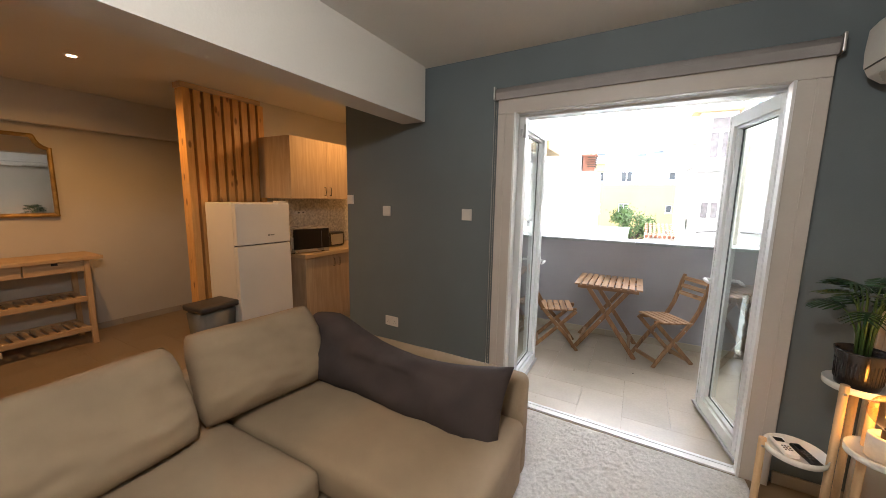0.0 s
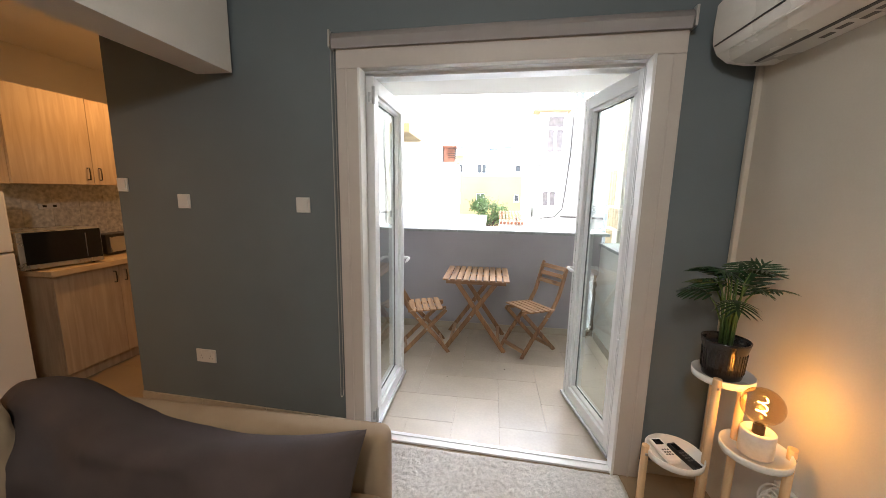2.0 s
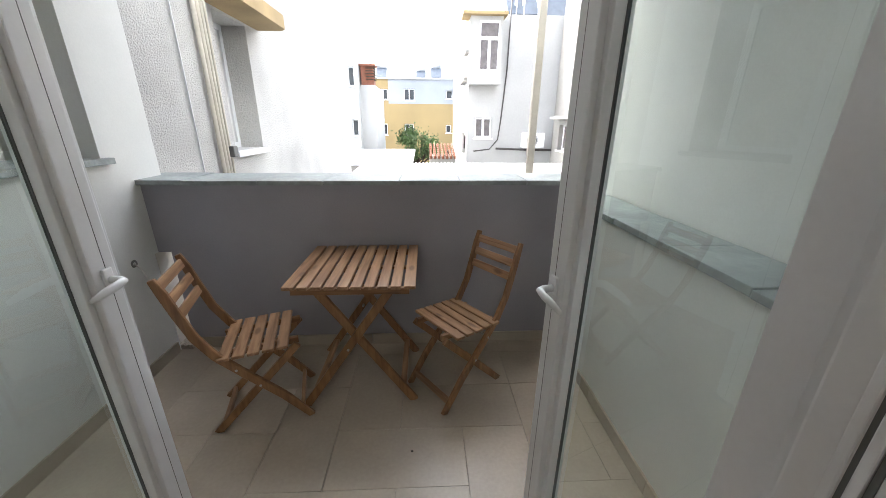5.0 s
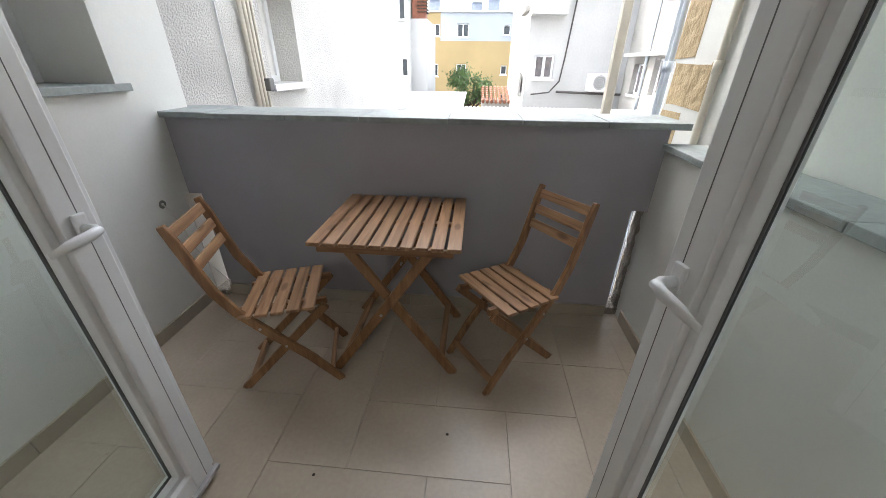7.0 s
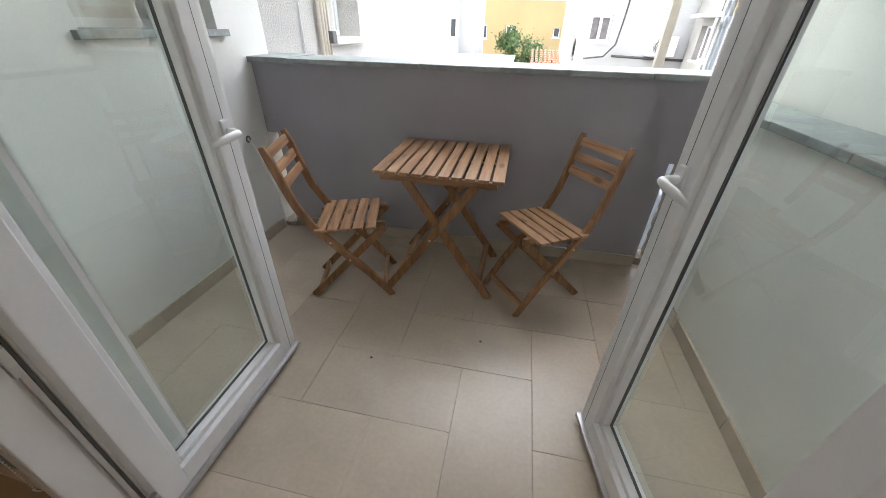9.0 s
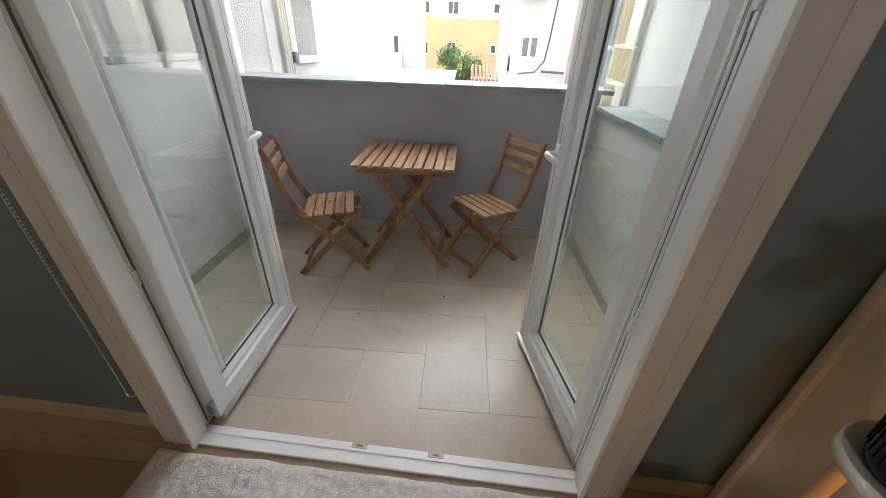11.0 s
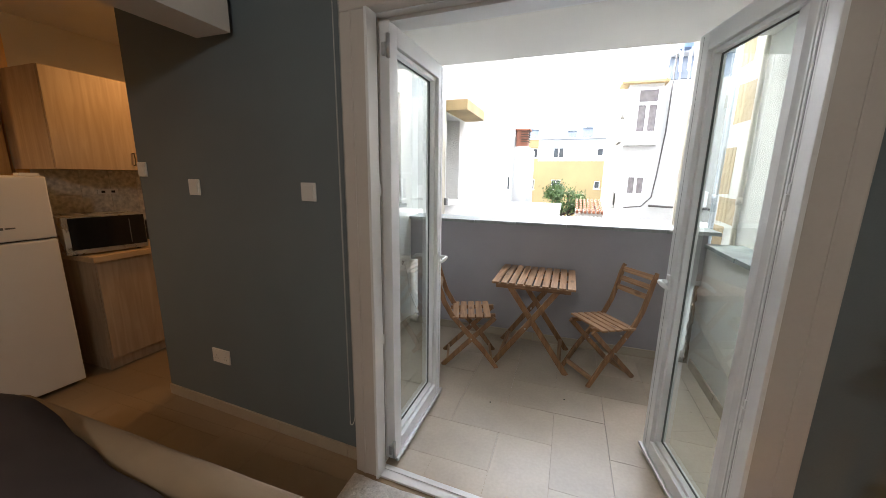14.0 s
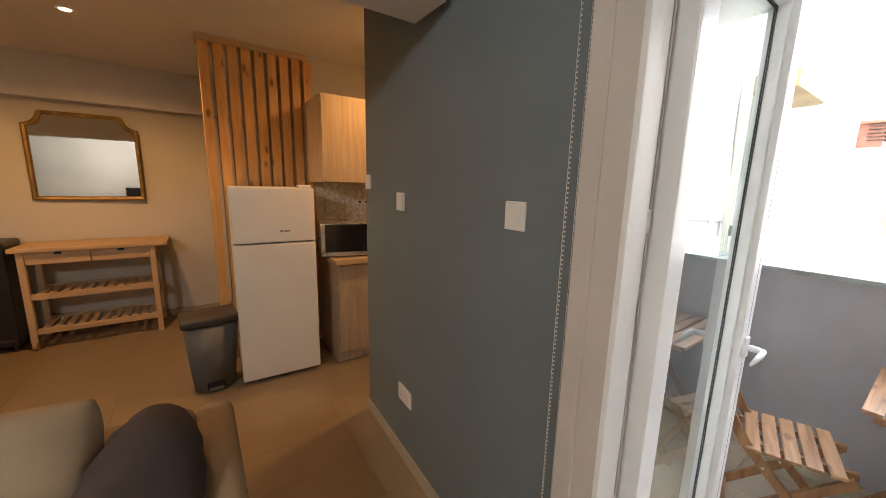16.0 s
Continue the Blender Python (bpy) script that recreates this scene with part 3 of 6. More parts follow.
structure(boxes("notch_back", [(-1.30, -1.235, 4.572, 4.788, -0.1, 0.668)], M_STUCCO), "white rough-cast wall bared in the parapet notch", "wall")
rough_edge("notch_edge_east", "ragged rough-cast edge beside the parapet notch", 1.286, 1.312, 6)
for k_, (dx_, dy_) in enumerate(((-0.111, 3.535), (0.36, 3.74))):
    bm = bmesh.new()
    bmesh.ops.create_cone(bm, cap_ends=True, segments=9, radius1=0.006, radius2=0.004, depth=0.002, matrix=Matrix.Translation((dx_, dy_, 0.0012)))
    tagged(part("floor_plug", bm, M_BARK_DARK), "small dark plug set in the balcony floor", "plug")

# ---- living room: materials ----
M_SOFA = principled("beige_woven_upholstery", (0.355, 0.262, 0.170), 0.95, spread=0.08, scale=4, bump=0.16, fine=700)
M_BOLSTER = principled("dark_grey_brown_fabric", (0.064, 0.048, 0.046), 0.9, spread=0.12, scale=5, bump=0.16, fine=700)
M_RUG = principled("pale_shag_pile", (0.73, 0.70, 0.66), 1.0, spread=0.1, scale=75, bump=0.7, fine=220)
M_WHITE = principled("white_enamel", (0.76, 0.75, 0.72), 0.28, spread=0.03, scale=3, bump=0.01)
M_FRIDGE = principled("white_fridge_enamel", (0.78, 0.76, 0.72), 0.33, spread=0.02, scale=2, bump=0.03, fine=200)
M_PLASTIC = principled("white_plastic", (0.74, 0.73, 0.70), 0.4, spread=0.03, scale=5, bump=0.01)
M_BLACK = principled("black_plastic", (0.018, 0.018, 0.02), 0.35, spread=0.1, scale=5, bump=0.02)
M_BIN = principled("grey_plastic", (0.15, 0.15, 0.142), 0.55, spread=0.06, scale=4, bump=0.06)
M_BINLID = principled("dark_grey_plastic", (0.055, 0.048, 0.045), 0.5, spread=0.06, scale=4, bump=0.05)
M_PINE = wood("varnished_pine", (0.74, 0.42, 0.15), (0.60, 0.31, 0.09), 0.42, "Z", 0.9, 1.0, 0.1)
M_BIRCH_X = wood("birch_x", (0.62, 0.43, 0.25), (0.50, 0.33, 0.18), 0.5, "X")
M_BIRCH_Y = wood("birch_y", (0.62, 0.43, 0.25), (0.50, 0.33, 0.18), 0.5, "Y")
M_BIRCH_Z = wood("birch_z", (0.62, 0.43, 0.25), (0.50, 0.33, 0.18), 0.5, "Z")
M_OAK_Z = wood("oak_laminate", (0.47, 0.36, 0.25), (0.36, 0.265, 0.18), 0.5, "Z", 0, 0.8, 0.04)
M_WORKTOP = wood("maple_worktop", (0.60, 0.45, 0.28), (0.50, 0.36, 0.21), 0.4, "Y")
M_GILT = principled("antique_gilt", (0.50, 0.31, 0.10), 0.38, metal=0.7, spread=0.2, scale=14, bump=0.15)
M_BLIND = principled("grey_blind_fabric", (0.33, 0.31, 0.31), 0.8, spread=0.05, scale=8, bump=0.2, fine=300)
M_SCREEN = principled("black_glass_screen", (0.008, 0.008, 0.009), 0.12, spread=0.05, bump=0)
M_LEAF = principled("dark_green_leaf", (0.035, 0.105, 0.040), 0.32, spread=0.25, scale=9, bump=0.1, fine=60, island=0.25)
M_STEM = principled("green_stem", (0.10, 0.19, 0.045), 0.5, spread=0.2, scale=9, bump=0.1)
M_POT = principled("black_glazed_pot", (0.016, 0.014, 0.014), 0.16, spread=0.1, scale=6, bump=0.02)
M_SOIL = principled("potting_soil", (0.035, 0.024, 0.016), 0.95, spread=0.3, scale=40, bump=0.8)
M_TERRAZZO = principled("speckled_white_ceramic", (0.74, 0.71, 0.66), 0.45, spread=0.04, scale=70, bump=0.02)
M_BULB = glass_material("smoked_bulb_glass", (0.84, 0.70, 0.52), 0.06)
M_FILAMENT = emitter("glowing_filament", (1.0, 0.50, 0.12), 3.0)
M_SPOTLENS = emitter("lit_spot_lens", (1.0, 0.78, 0.48), 2.0)
M_LAMPGLOBE = emitter("lit_ceiling_globe", (1.0, 0.88, 0.72), 0.5)
M_MIRROR = bpy.data.materials.new("silvered_mirror")
M_MIRROR.use_nodes = True
M_MIRROR.node_tree.nodes["Principled BSDF"].inputs["Metallic"].default_value = 1.0
M_MIRROR.node_tree.nodes["Principled BSDF"].inputs["Roughness"].default_value = 0.02
M_MIRROR.node_tree.nodes["Principled BSDF"].inputs["Base Color"].default_value = (0.86, 0.87, 0.86, 1)
M_MOSAIC = principled("patterned_splashback_tile", (0.80, 0.77, 0.70), 0.35, spread=0.04, scale=34, bump=0.05, second=(0.40, 0.39, 0.36))
M_CHROME = principled("brushed_metal", (0.62, 0.61, 0.59), 0.28, metal=0.85, spread=0.05, bump=0.02)
M_BRASS = principled("dark_bronze_handle", (0.09, 0.07, 0.05), 0.4, metal=0.8, spread=0.1, bump=0.02)
M_CABLE = principled("white_cable", (0.68, 0.66, 0.62), 0.5, spread=0.04, bump=0)

for bx, runs in ((0, [(-2.2 + 0.49 * i, -2.2 + 0.49 * i + 0.487) for i in range(3)] + [(-0.73, -0.668), (1.053, 1.345)]),):
    t_ = structure(thing("baseboard_north", "", "", LINE), "beige tile skirting along the grey wall", "baseboard")
    for a_, b_ in runs:
        part("tile", (lambda bm: (box(bm, a_, b_, -0.012, 0.0, 0, 0.07, 0.002), bm)[1])(bmesh.new()), M_SKIRT, t_)
skirting("baseboard_room", [(1.333, 1.345, -0.6 + 0.6 * i, -0.6 + 0.6 * i + 0.597, 0, 0.07) for i in range(5)] + [(-4.95, -4.938, -0.4 + 0.6 * i, -0.4 + 0.6 * i + 0.597, 0, 0.07) for i in range(6)], "beige tile skirting of the living room")


def cushion(bm, w, d, h, n=18, plump=3.2, wrinkle=0.006, seed=0, m=None, near=0.10, far=0.10):
    """A stuffed cushion, w by d, with pinched edges and soft wrinkles."""
    top, bot = {}, {}
    vs = []
    for i in range(n + 1):
        for j in range(n + 1):
            u, v = 2 * i / n - 1, 2 * j / n - 1
            e = max(0.0, 1 - abs(u) ** plump) ** 0.42 * max(0.0, 1 - abs(v) ** plump) ** 0.42
            pull = 1 - 0.035 * (1 - abs(u) ** 2) * abs(v) ** 4 - 0.035 * (1 - abs(v) ** 2) * abs(u) ** 4
            x, y = u * w / 2 * pull, v * d / 2 * pull
            x *= 1 - 0.5 * (far if u < 0 else near) * abs(v) ** 5 * (d / max(w, d))
            y *= 1 - (far if u < 0 else near) * abs(u) ** (9 if w > d * 2 else 4)
            z = h / 2 * e
            k = noise.noise(Vector((x * 7 + seed, y * 7, seed))) * wrinkle * 1.6 + noise.noise(Vector((x * 22 + seed, y * 9, 3))) * wrinkle * 0.7
            edge = i in (0, n) or j in (0, n)
            top[i, j] = bm.verts.new((x, y, z + (0 if edge else k)))
            bot[i, j] = top[i, j] if edge else bm.verts.new((x, y, -z + k * 0.5))
    vs = list({*top.values(), *bot.values()})
    for i in range(n):
        for j in range(n):
            for g, flip in ((top, False), (bot, True)):
                q = [g[i, j], g[i + 1, j], g[i + 1, j + 1], g[i, j + 1]]
                q = [v for k_, v in enumerate(q) if v not in q[:k_]]
                if len(q) < 3:
                    continue
                try:
                    f = bm.faces.new(q[::-1] if flip else q)
                    f.smooth = True
                except ValueError:
                    pass
    if m is not None:
        bmesh.ops.transform(bm, matrix=m, verts=vs)
    return vs


def soft_box(bm, x0, x1, y0, y1, z0, z1, r=0.04, swell=0.0, seed=0):
    """A padded block with rounded edges and a slightly swollen top."""
    vs = bmesh.ops.create_cube(bm, size=1.0, matrix=Matrix.LocRotScale(((x0 + x1) / 2, (y0 + y1) / 2, (z0 + z1) / 2), None, (x1 - x0, y1 - y0, z1 - z0)))["verts"]
    es = list({e for v in vs for e in v.link_edges})
    bmesh.ops.bevel(bm, geom=es, offset=r, segments=4, profile=0.5, affect="EDGES")
    bmesh.ops.subdivide_edges(bm, edges=[e for e in bm.edges if e.calc_length() > 0.25], cuts=8, use_grid_fill=True)
    for v in bm.verts:
        u, w_ = (v.co.x - x0) / (x1 - x0) * 2 - 1, (v.co.y - y0) / (y1 - y0) * 2 - 1
        k = max(0, 1 - u * u) * max(0, 1 - w_ * w_)
        if v.co.z > (z0 + z1) / 2:
            v.co.z += swell * k + 0.004 * noise.noise(v.co * 6 + Vector((seed, 0, 0)))
    for f in bm.faces:
        f.smooth = True


def sofa():
    t = thing("sofa", "beige fabric corner sofa with chaise and loose cushions", "sofa", pose(-1.73, 2.07, 0))
    X, Y = 1.75, -2.08

    def soft(name, a, r, swell=0.0, material=M_SOFA, label="", seed=0):
        bm = bmesh.new()
        soft_box(bm, a[0] + X, a[1] + X, a[2] + Y, a[3] + Y, a[4], a[5], r, swell, seed)
        return part(name, bm, material, t, label)

    soft("arm", (-1.75, -0.165, 1.955, 2.08, 0.06, 0.625), 0.045)
    soft("backrest", (-1.76, -1.60, -0.75, 1.955, 0.06, 0.63), 0.05)
    soft("base", (-1.60, -0.16, 1.20, 1.955, 0.06, 0.27), 0.025)
    soft("base", (-1.60, -0.80, -0.75, 1.20, 0.06, 0.27), 0.025)
    soft("seat_cushion", (-1.60, -0.145, 1.212, 1.95, 0.27, 0.435), 0.05, 0.022, seed=2)
    soft("seat_cushion", (-1.60, -0.775, 0.235, 1.204, 0.27, 0.435), 0.05, 0.022, seed=5)
    soft("seat_cushion", (-1.60, -0.775, -0.75, 0.228, 0.27, 0.435), 0.05, 0.022, seed=8)
    soft("arm", (-1.76, -0.775, -0.89, -0.755, 0.06, 0.625), 0.045)
    for x, y in ((-1.68, 2.0), (-0.25, 2.0), (-0.3, 1.28), (-1.68, -0.8), (-0.85, -0.8)):
        bm = bmesh.new()
        tube(bm, [(x + X, y + Y, 0), (x + X, y + Y, 0.07)], 0.022, 12)
        part("foot", bm, M_BLACK, t, "black plastic foot")
    return t


sofa()


def back_cushion(label, m, w, d, h, seed):
    bm = bmesh.new()
    cushion(bm, w, d, h * 1.15, 32, 3.2, 0.015, seed)
    ob = part("back_cushion", bm, M_SOFA)
    ob.matrix_basis = m
    return tagged(ob, label, "cushion", "sofa back cushions")


def upright(x, y, z, lean, turn=0):
    """A cushion stood on edge: its face looks along +x, leaning back."""
    return pose(x, y, z, 0, 0, turn) @ pose(0, 0, 0, 0, 90 - lean, 0) @ pose(0, 0, 0)


back_cushion("beige fabric back cushion slumped on the sofa seat", upright(-1.42, 1.40, 0.662, 24, -8), 0.46, 0.70, 0.20, 3)
back_cushion("wide beige fabric back cushion leaning on the sofa", upright(-1.42, 0.62, 0.650, 30, 4), 0.46, 0.88, 0.20, 11)
back_cushion("wide beige fabric back cushion leaning on the sofa", upright(-1.44, -0.29, 0.640, 26, 0), 0.46, 0.86, 0.20, 17)

bm = bmesh.new()
cushion(bm, 1.42, 0.42, 0.30, 40, 3.2, 0.020, 23, None, 0.05, 0.30)
for v_ in bm.verts:
    k_ = v_.co.x / 0.71
    v_.co.y -= 0.105 * max(0.0, 1 - ((k_ - 0.22) / 0.86) ** 2) * max(0.0, v_.co.y / 0.2)
    v_.co.z += 0.010 * math.sin(v_.co.x * 38) * max(0.0, k_ - 0.55)
bolster = part("bolster", bm, M_BOLSTER)
bolster.matrix_basis = pose(-0.885, 1.795, 0.590, 64, 1.4, -1.5)
tagged(bolster, "long dark grey-brown cushion propped along the sofa arm", "cushion")


def rug():
    x0, x1, y0, y1 = -0.64, 0.93, 0.55, 2.715
    bm = bmesh.new()
    nx, ny = 190, 250
    rows = []
    for j in range(ny + 1):
        row = []
        for i in range(nx + 1):
            x, y = x0 + (x1 - x0) * i / nx, y0 + (y1 - y0) * j / ny
            e = min(i, nx - i, j * 1.0, ny - j) / 3
            z = 0.010 + 0.010 * min(1, e) + (0.006 * noise.noise(Vector((x * 38, y * 38, 0))) + 0.005 * noise.noise(Vector((x * 90, y * 90, 5)))) * min(1, e)
            wob = 0.008 * noise.noise(Vector((x * 9, y * 9, 7)))
            row.append(bm.verts.new((x + wob + 0.035 * (y1 - y) * (i / nx), y + wob - 0.035 * (x - x0), z if e > 0 else 0.001)))
        rows.append(row)
    for a, b in zip(rows, rows[1:]):
        for i in range(nx):
            f = bm.faces.new((a[i], a[i + 1], b[i + 1], b[i]))
            f.smooth = True
    ob = part("rug", bm, M_RUG)
    return tagged(ob, "pale grey-beige shaggy pile rug at the balcony door", "rug")


rug()


# ---- wall fittings ----
def wall_plate(name, label, u, z, w, h, kind):
    t = tagged(thing(name, label, "socket" if kind == "socket" else "switch", LINE @ pose(u, 0, z)))
    bm = bmesh.new()
    box(bm, -w / 2, w / 2, -0.009, 0.0, -h / 2, h / 2, 0.003)
    part("plate", bm, M_PLASTIC, t)
    bm = bmesh.new()
    if kind == "socket":
        bm.free()
        for sx in (-w / 4, w / 4):
            bm = bmesh.new()
            box(bm, sx - 0.007, sx + 0.007, -0.013, -0.008, 0.016, 0.034, 0.002)
            part("rocker", bm, M_PLASTIC, t)
            for dx, dz in ((-0.010, -0.016), (0.010, -0.016), (0, 0.003)):
                bm = bmesh.new()
                box(bm, sx + dx - 0.002, sx + dx + 0.002, -0.0096, -0.008, dz - 0.0035, dz + 0.0035)
                part("slot", bm, M_BIN, t)
    else:
        box(bm, -w / 2 + 0.012, w / 2 - 0.012, -0.013, -0.008, -h / 2 + 0.012, h / 2 - 0.012, 0.002)
        part("rocker", bm, M_PLASTIC, t)


wall_plate("light_switch", "white rocker switch on the grey wall", -0.893, 1.406, 0.086, 0.088, "switch")
wall_plate("light_switch", "white rocker switch on the grey wall", -1.705, 1.41, 0.086, 0.088, "switch")
wall_plate("light_switch", "white switch at the grey wall's free end", -2.155, 1.505, 0.08, 0.085, "switch")
wall_plate("socket_outlet", "white double socket low on the grey wall", -1.65, 0.39, 0.146, 0.09, "socket")


def roller_blind():
    t = thing("roller_blind", "rolled-up grey roller blind over the balcony door", "blind", LINE)
    bm = bmesh.new()
    tube(bm, [(-0.655, -0.045, 2.262), (1.035, -0.045, 2.262)], 0.036, 20)
    part("roll", bm, M_BLIND, t)
    bm = bmesh.new()
    box(bm, -0.65, 1.03, -0.083, -0.068, 2.212, 2.262, 0.004)
    part("bottom_bar", bm, M_BLIND, t)
    for x in (-0.668, 1.036):
        bm = bmesh.new()
        box(bm, x, x + 0.012, -0.085, 0.0, 2.22, 2.305, 0.004)
        part("bracket", bm, M_CHROME, t, "metal bracket")
    for dy in (-0.064, -0.026):
        bm = bmesh.new()
        n = 170
        z0, z1 = 0.27, 2.25
        for i in range(n):
            z = z0 + (z1 - z0) * i / n
            bmesh.ops.create_icosphere(bm, subdivisions=1, radius=0.0026, matrix=Matrix.Translation((-0.664, dy + 0.006 * math.sin(z * 1.3), z)))
        tube(bm, [(-0.664, dy + 0.006 * math.sin(z0 * 1.3), z0), (-0.664, dy, 1.2), (-0.664, dy, z1)], 0.0008, 5)
        part("chain", bm, M_CABLE, t, "white bead chain")
    bm = bmesh.new()
    tube(bm, [(-0.664, -0.045 + 0.019 * math.cos(a), 0.275 - 0.03 * math.sin(a)) for a in [math.pi * k / 10 for k in range(11)]], 0.002, 6)
    part("chain", bm, M_CABLE, t)


roller_blind()


def air_conditioner():
    t = thing("air_conditioner", "white wall-mounted split air conditioner above the stand", "air conditioner", pose(1.345, 1.80, 2.045) @ Matrix.Diagonal((0.87, 1, 1, 1)))
    L = 0.83
    prof = [(x * 1.26, z) for x, z in [(0, 0.0), (-0.10, 0.0), (-0.165, 0.012), (-0.205, 0.045), (-0.222, 0.085), (-0.226, 0.15), (-0.222, 0.24), (-0.20, 0.272), (-0.14, 0.285), (0, 0.285)]]
    bm = bmesh.new()
    prism(bm, prof, 0, L, Matrix(((1, 0, 0, 0), (0, 0, 1, 0), (0, 1, 0, 0), (0, 0, 0, 1))))
    bmesh.ops.bevel(bm, geom=[e for e in bm.edges if abs(e.verts[0].co.y - e.verts[1].co.y) < 0.01], offset=0.008, segments=2, affect="EDGES")
    part("body", bm, M_WHITE, t)
    bm = bmesh.new()
    bar(bm, (-0.275, 0.02, 0.078), (-0.275, L - 0.02, 0.078), 0.012, 0.004, (1, 0, 0))
    part("seam", bm, M_BLACK, t, "dark panel seam")
    bm = bmesh.new()
    box(bm, -0.25, -0.165, 0.06, L - 0.06, -0.006, 0.004, 0.002, Matrix.Translation((0, 0, 0.016)) @ Matrix.Rotation(0.34, 4, "Y") @ Matrix.Translation((0, 0, -0.058)))
    part("louvre", bm, M_WHITE, t, "white air louvre")
    bm = bmesh.new()
    box(bm, -0.122, -0.104, 0.06, L - 0.06, -0.002, 0.002)
    part("air_slot", bm, M_BLACK, t, "dark air outlet slot")
    for y0, x0 in ((0.30, -0.075), (0.36, -0.06), (0.43, -0.07), (0.50, -0.06)):
        bm = bmesh.new()
        box(bm, x0, x0 + 0.02, y0, y0 + 0.045, -0.0015, 0.001)
        part("sticker", bm, M_BIN, t, "small printed label")
    bm = bmesh.new()
    box(bm, -0.2875, -0.282, 0.43, 0.49, 0.125, 0.135)
    part("badge", bm, M_CHROME, t, "small silver badge")
    bm = bmesh.new()
    box(bm, -0.286, -0.280, 0.05, 0.075, 0.20, 0.235)
    part("sticker", bm, M_BINLID, t)
    return t


air_conditioner()
tagged(boxes("cable_duct", [(1.322, 1.345, 2.668, 2.692, 0.0, 2.10)], M_CREAM, None, "", 0.004), "cream plastic cable duct down the room's corner", "cable duct")


# ---- plant stand in the corner ----
def plant_stand():
    t = thing("plant_stand", "birch three-tier plant stand with white round trays", "plant stand", pose(1.095, 2.23, 0))
    X, Y = -1.13, -2.22
    for cx, cy, z in ((1.184, 2.325, 0.80), (1.21, 2.14, 0.605), (1.010, 2.262, 0.470)):
        bm = bmesh.new()
        lathe(bm, [(0, z - 0.030), (0.098, z - 0.030), (0.105, z - 0.026), (0.106, z), (0.102, z), (0.100, z - 0.022), (0, z - 0.023)], 40, (cx + X, cy + Y, 0))
        part("tray", bm, M_WHITE, t, "white metal tray")
    for (x, y), h in (((0.899, 2.262), 0.482), ((1.113, 2.235), 0.81), ((1.19, 2.215), 0.772), ((1.318, 2.125), 0.625), ((1.225, 2.43), 0.775)):
        bm = bmesh.new()
        tube(bm, [(x + X, y + Y, 0), (x + X, y + Y, h)], 0.0145, 14)
        part("leg", bm, M_BIRCH_Z, t)
    for a, b in (((0.899, 2.262), (1.113, 2.235)), ((1.113, 2.235), (1.318, 2.125)), ((1.113, 2.235), (1.225, 2.43))):
        bm = bmesh.new()
        tube(bm, [(a[0] + X, a[1] + Y, 0.17), (b[0] + X, b[1] + Y, 0.17)], 0.012, 12)
        part("stretcher", bm, M_BIRCH_X, t)
    for x, y, z in ((1.113, 2.222, 0.775), (0.899, 2.249, 0.45), (1.318, 2.112, 0.59)):
        bm = bmesh.new()
        tube(bm, [(x + X, y + Y, z), (x + X, y + Y - 0.005, z)], 0.006, 8)
        part("screw", bm, M_STEEL, t)


plant_stand()


def leaf_mesh(bm, base, direction, length, width, roll, seed):
    """A deeply cut leaf: an arching midrib with separate rounded finger lobes on both sides."""
    rnd = random.Random(seed)
    d = Vector(direction).normalized()
    side = d.cross(Vector((0, 0, 1)))
    side = (side if side.length > 0.1 else Vector((1, 0, 0))).normalized()
    upv = side.cross(d).normalized()
    q = Matrix.Rotation(roll, 3, d)
    side, upv = q @ side, q @ upv
    n = 7

    def rib(s):
        return Vector(base) + d * (length * s * (1 - 0.12 * s)) + upv * (-0.42 * length * s * s)

    for i in range(n):
        s0 = 0.05 + i / n * 0.88
        along = (rib(s0 + 0.05) - rib(s0)).normalized()
        prof = math.sin(math.pi * (0.28 + 0.60 * (i + 0.5) / n)) ** 0.9
        for sg in (-1, 1):
            ln = width * prof * rnd.uniform(0.82, 1.12)
            half = length / n * 0.36
            lean = 0.35 + 0.5 * i / n
            c0 = rib(s0)
            prev = None
            for k, wk in ((0.0, 0.75), (0.3, 0.95), (0.6, 1.0), (0.85, 0.7), (1.0, 0.15)):
                c = c0 + side * sg * ln * k + along * (lean * ln * k + 0.10 * ln * k * k) + upv * (0.10 * ln * k - 0.42 * ln * k * k)
                e = along * half * wk
                mid = bm.verts.new(c - upv * 0.0025 * wk)
                cur = (bm.verts.new(c - e), mid, bm.verts.new(c + e))
                if prev:
                    for u in (0, 1):
                        bm.faces.new((prev[u], prev[u + 1], cur[u + 1], cur[u])).smooth = True
                prev = cur
    prev = None
    for i in range(11):
        c = rib(i / 10)
        hw = 0.13 * width * (1 - 0.6 * i / 10)
        cur = (bm.verts.new(c - side * hw + upv * 0.001), bm.verts.new(c + side * hw + upv * 0.001))
        if prev:
            bm.faces.new((prev[0], prev[1], cur[1], cur[0])).smooth = True
        prev = cur
    bm.faces.new((prev[0], prev[1], bm.verts.new(rib(1.13))))


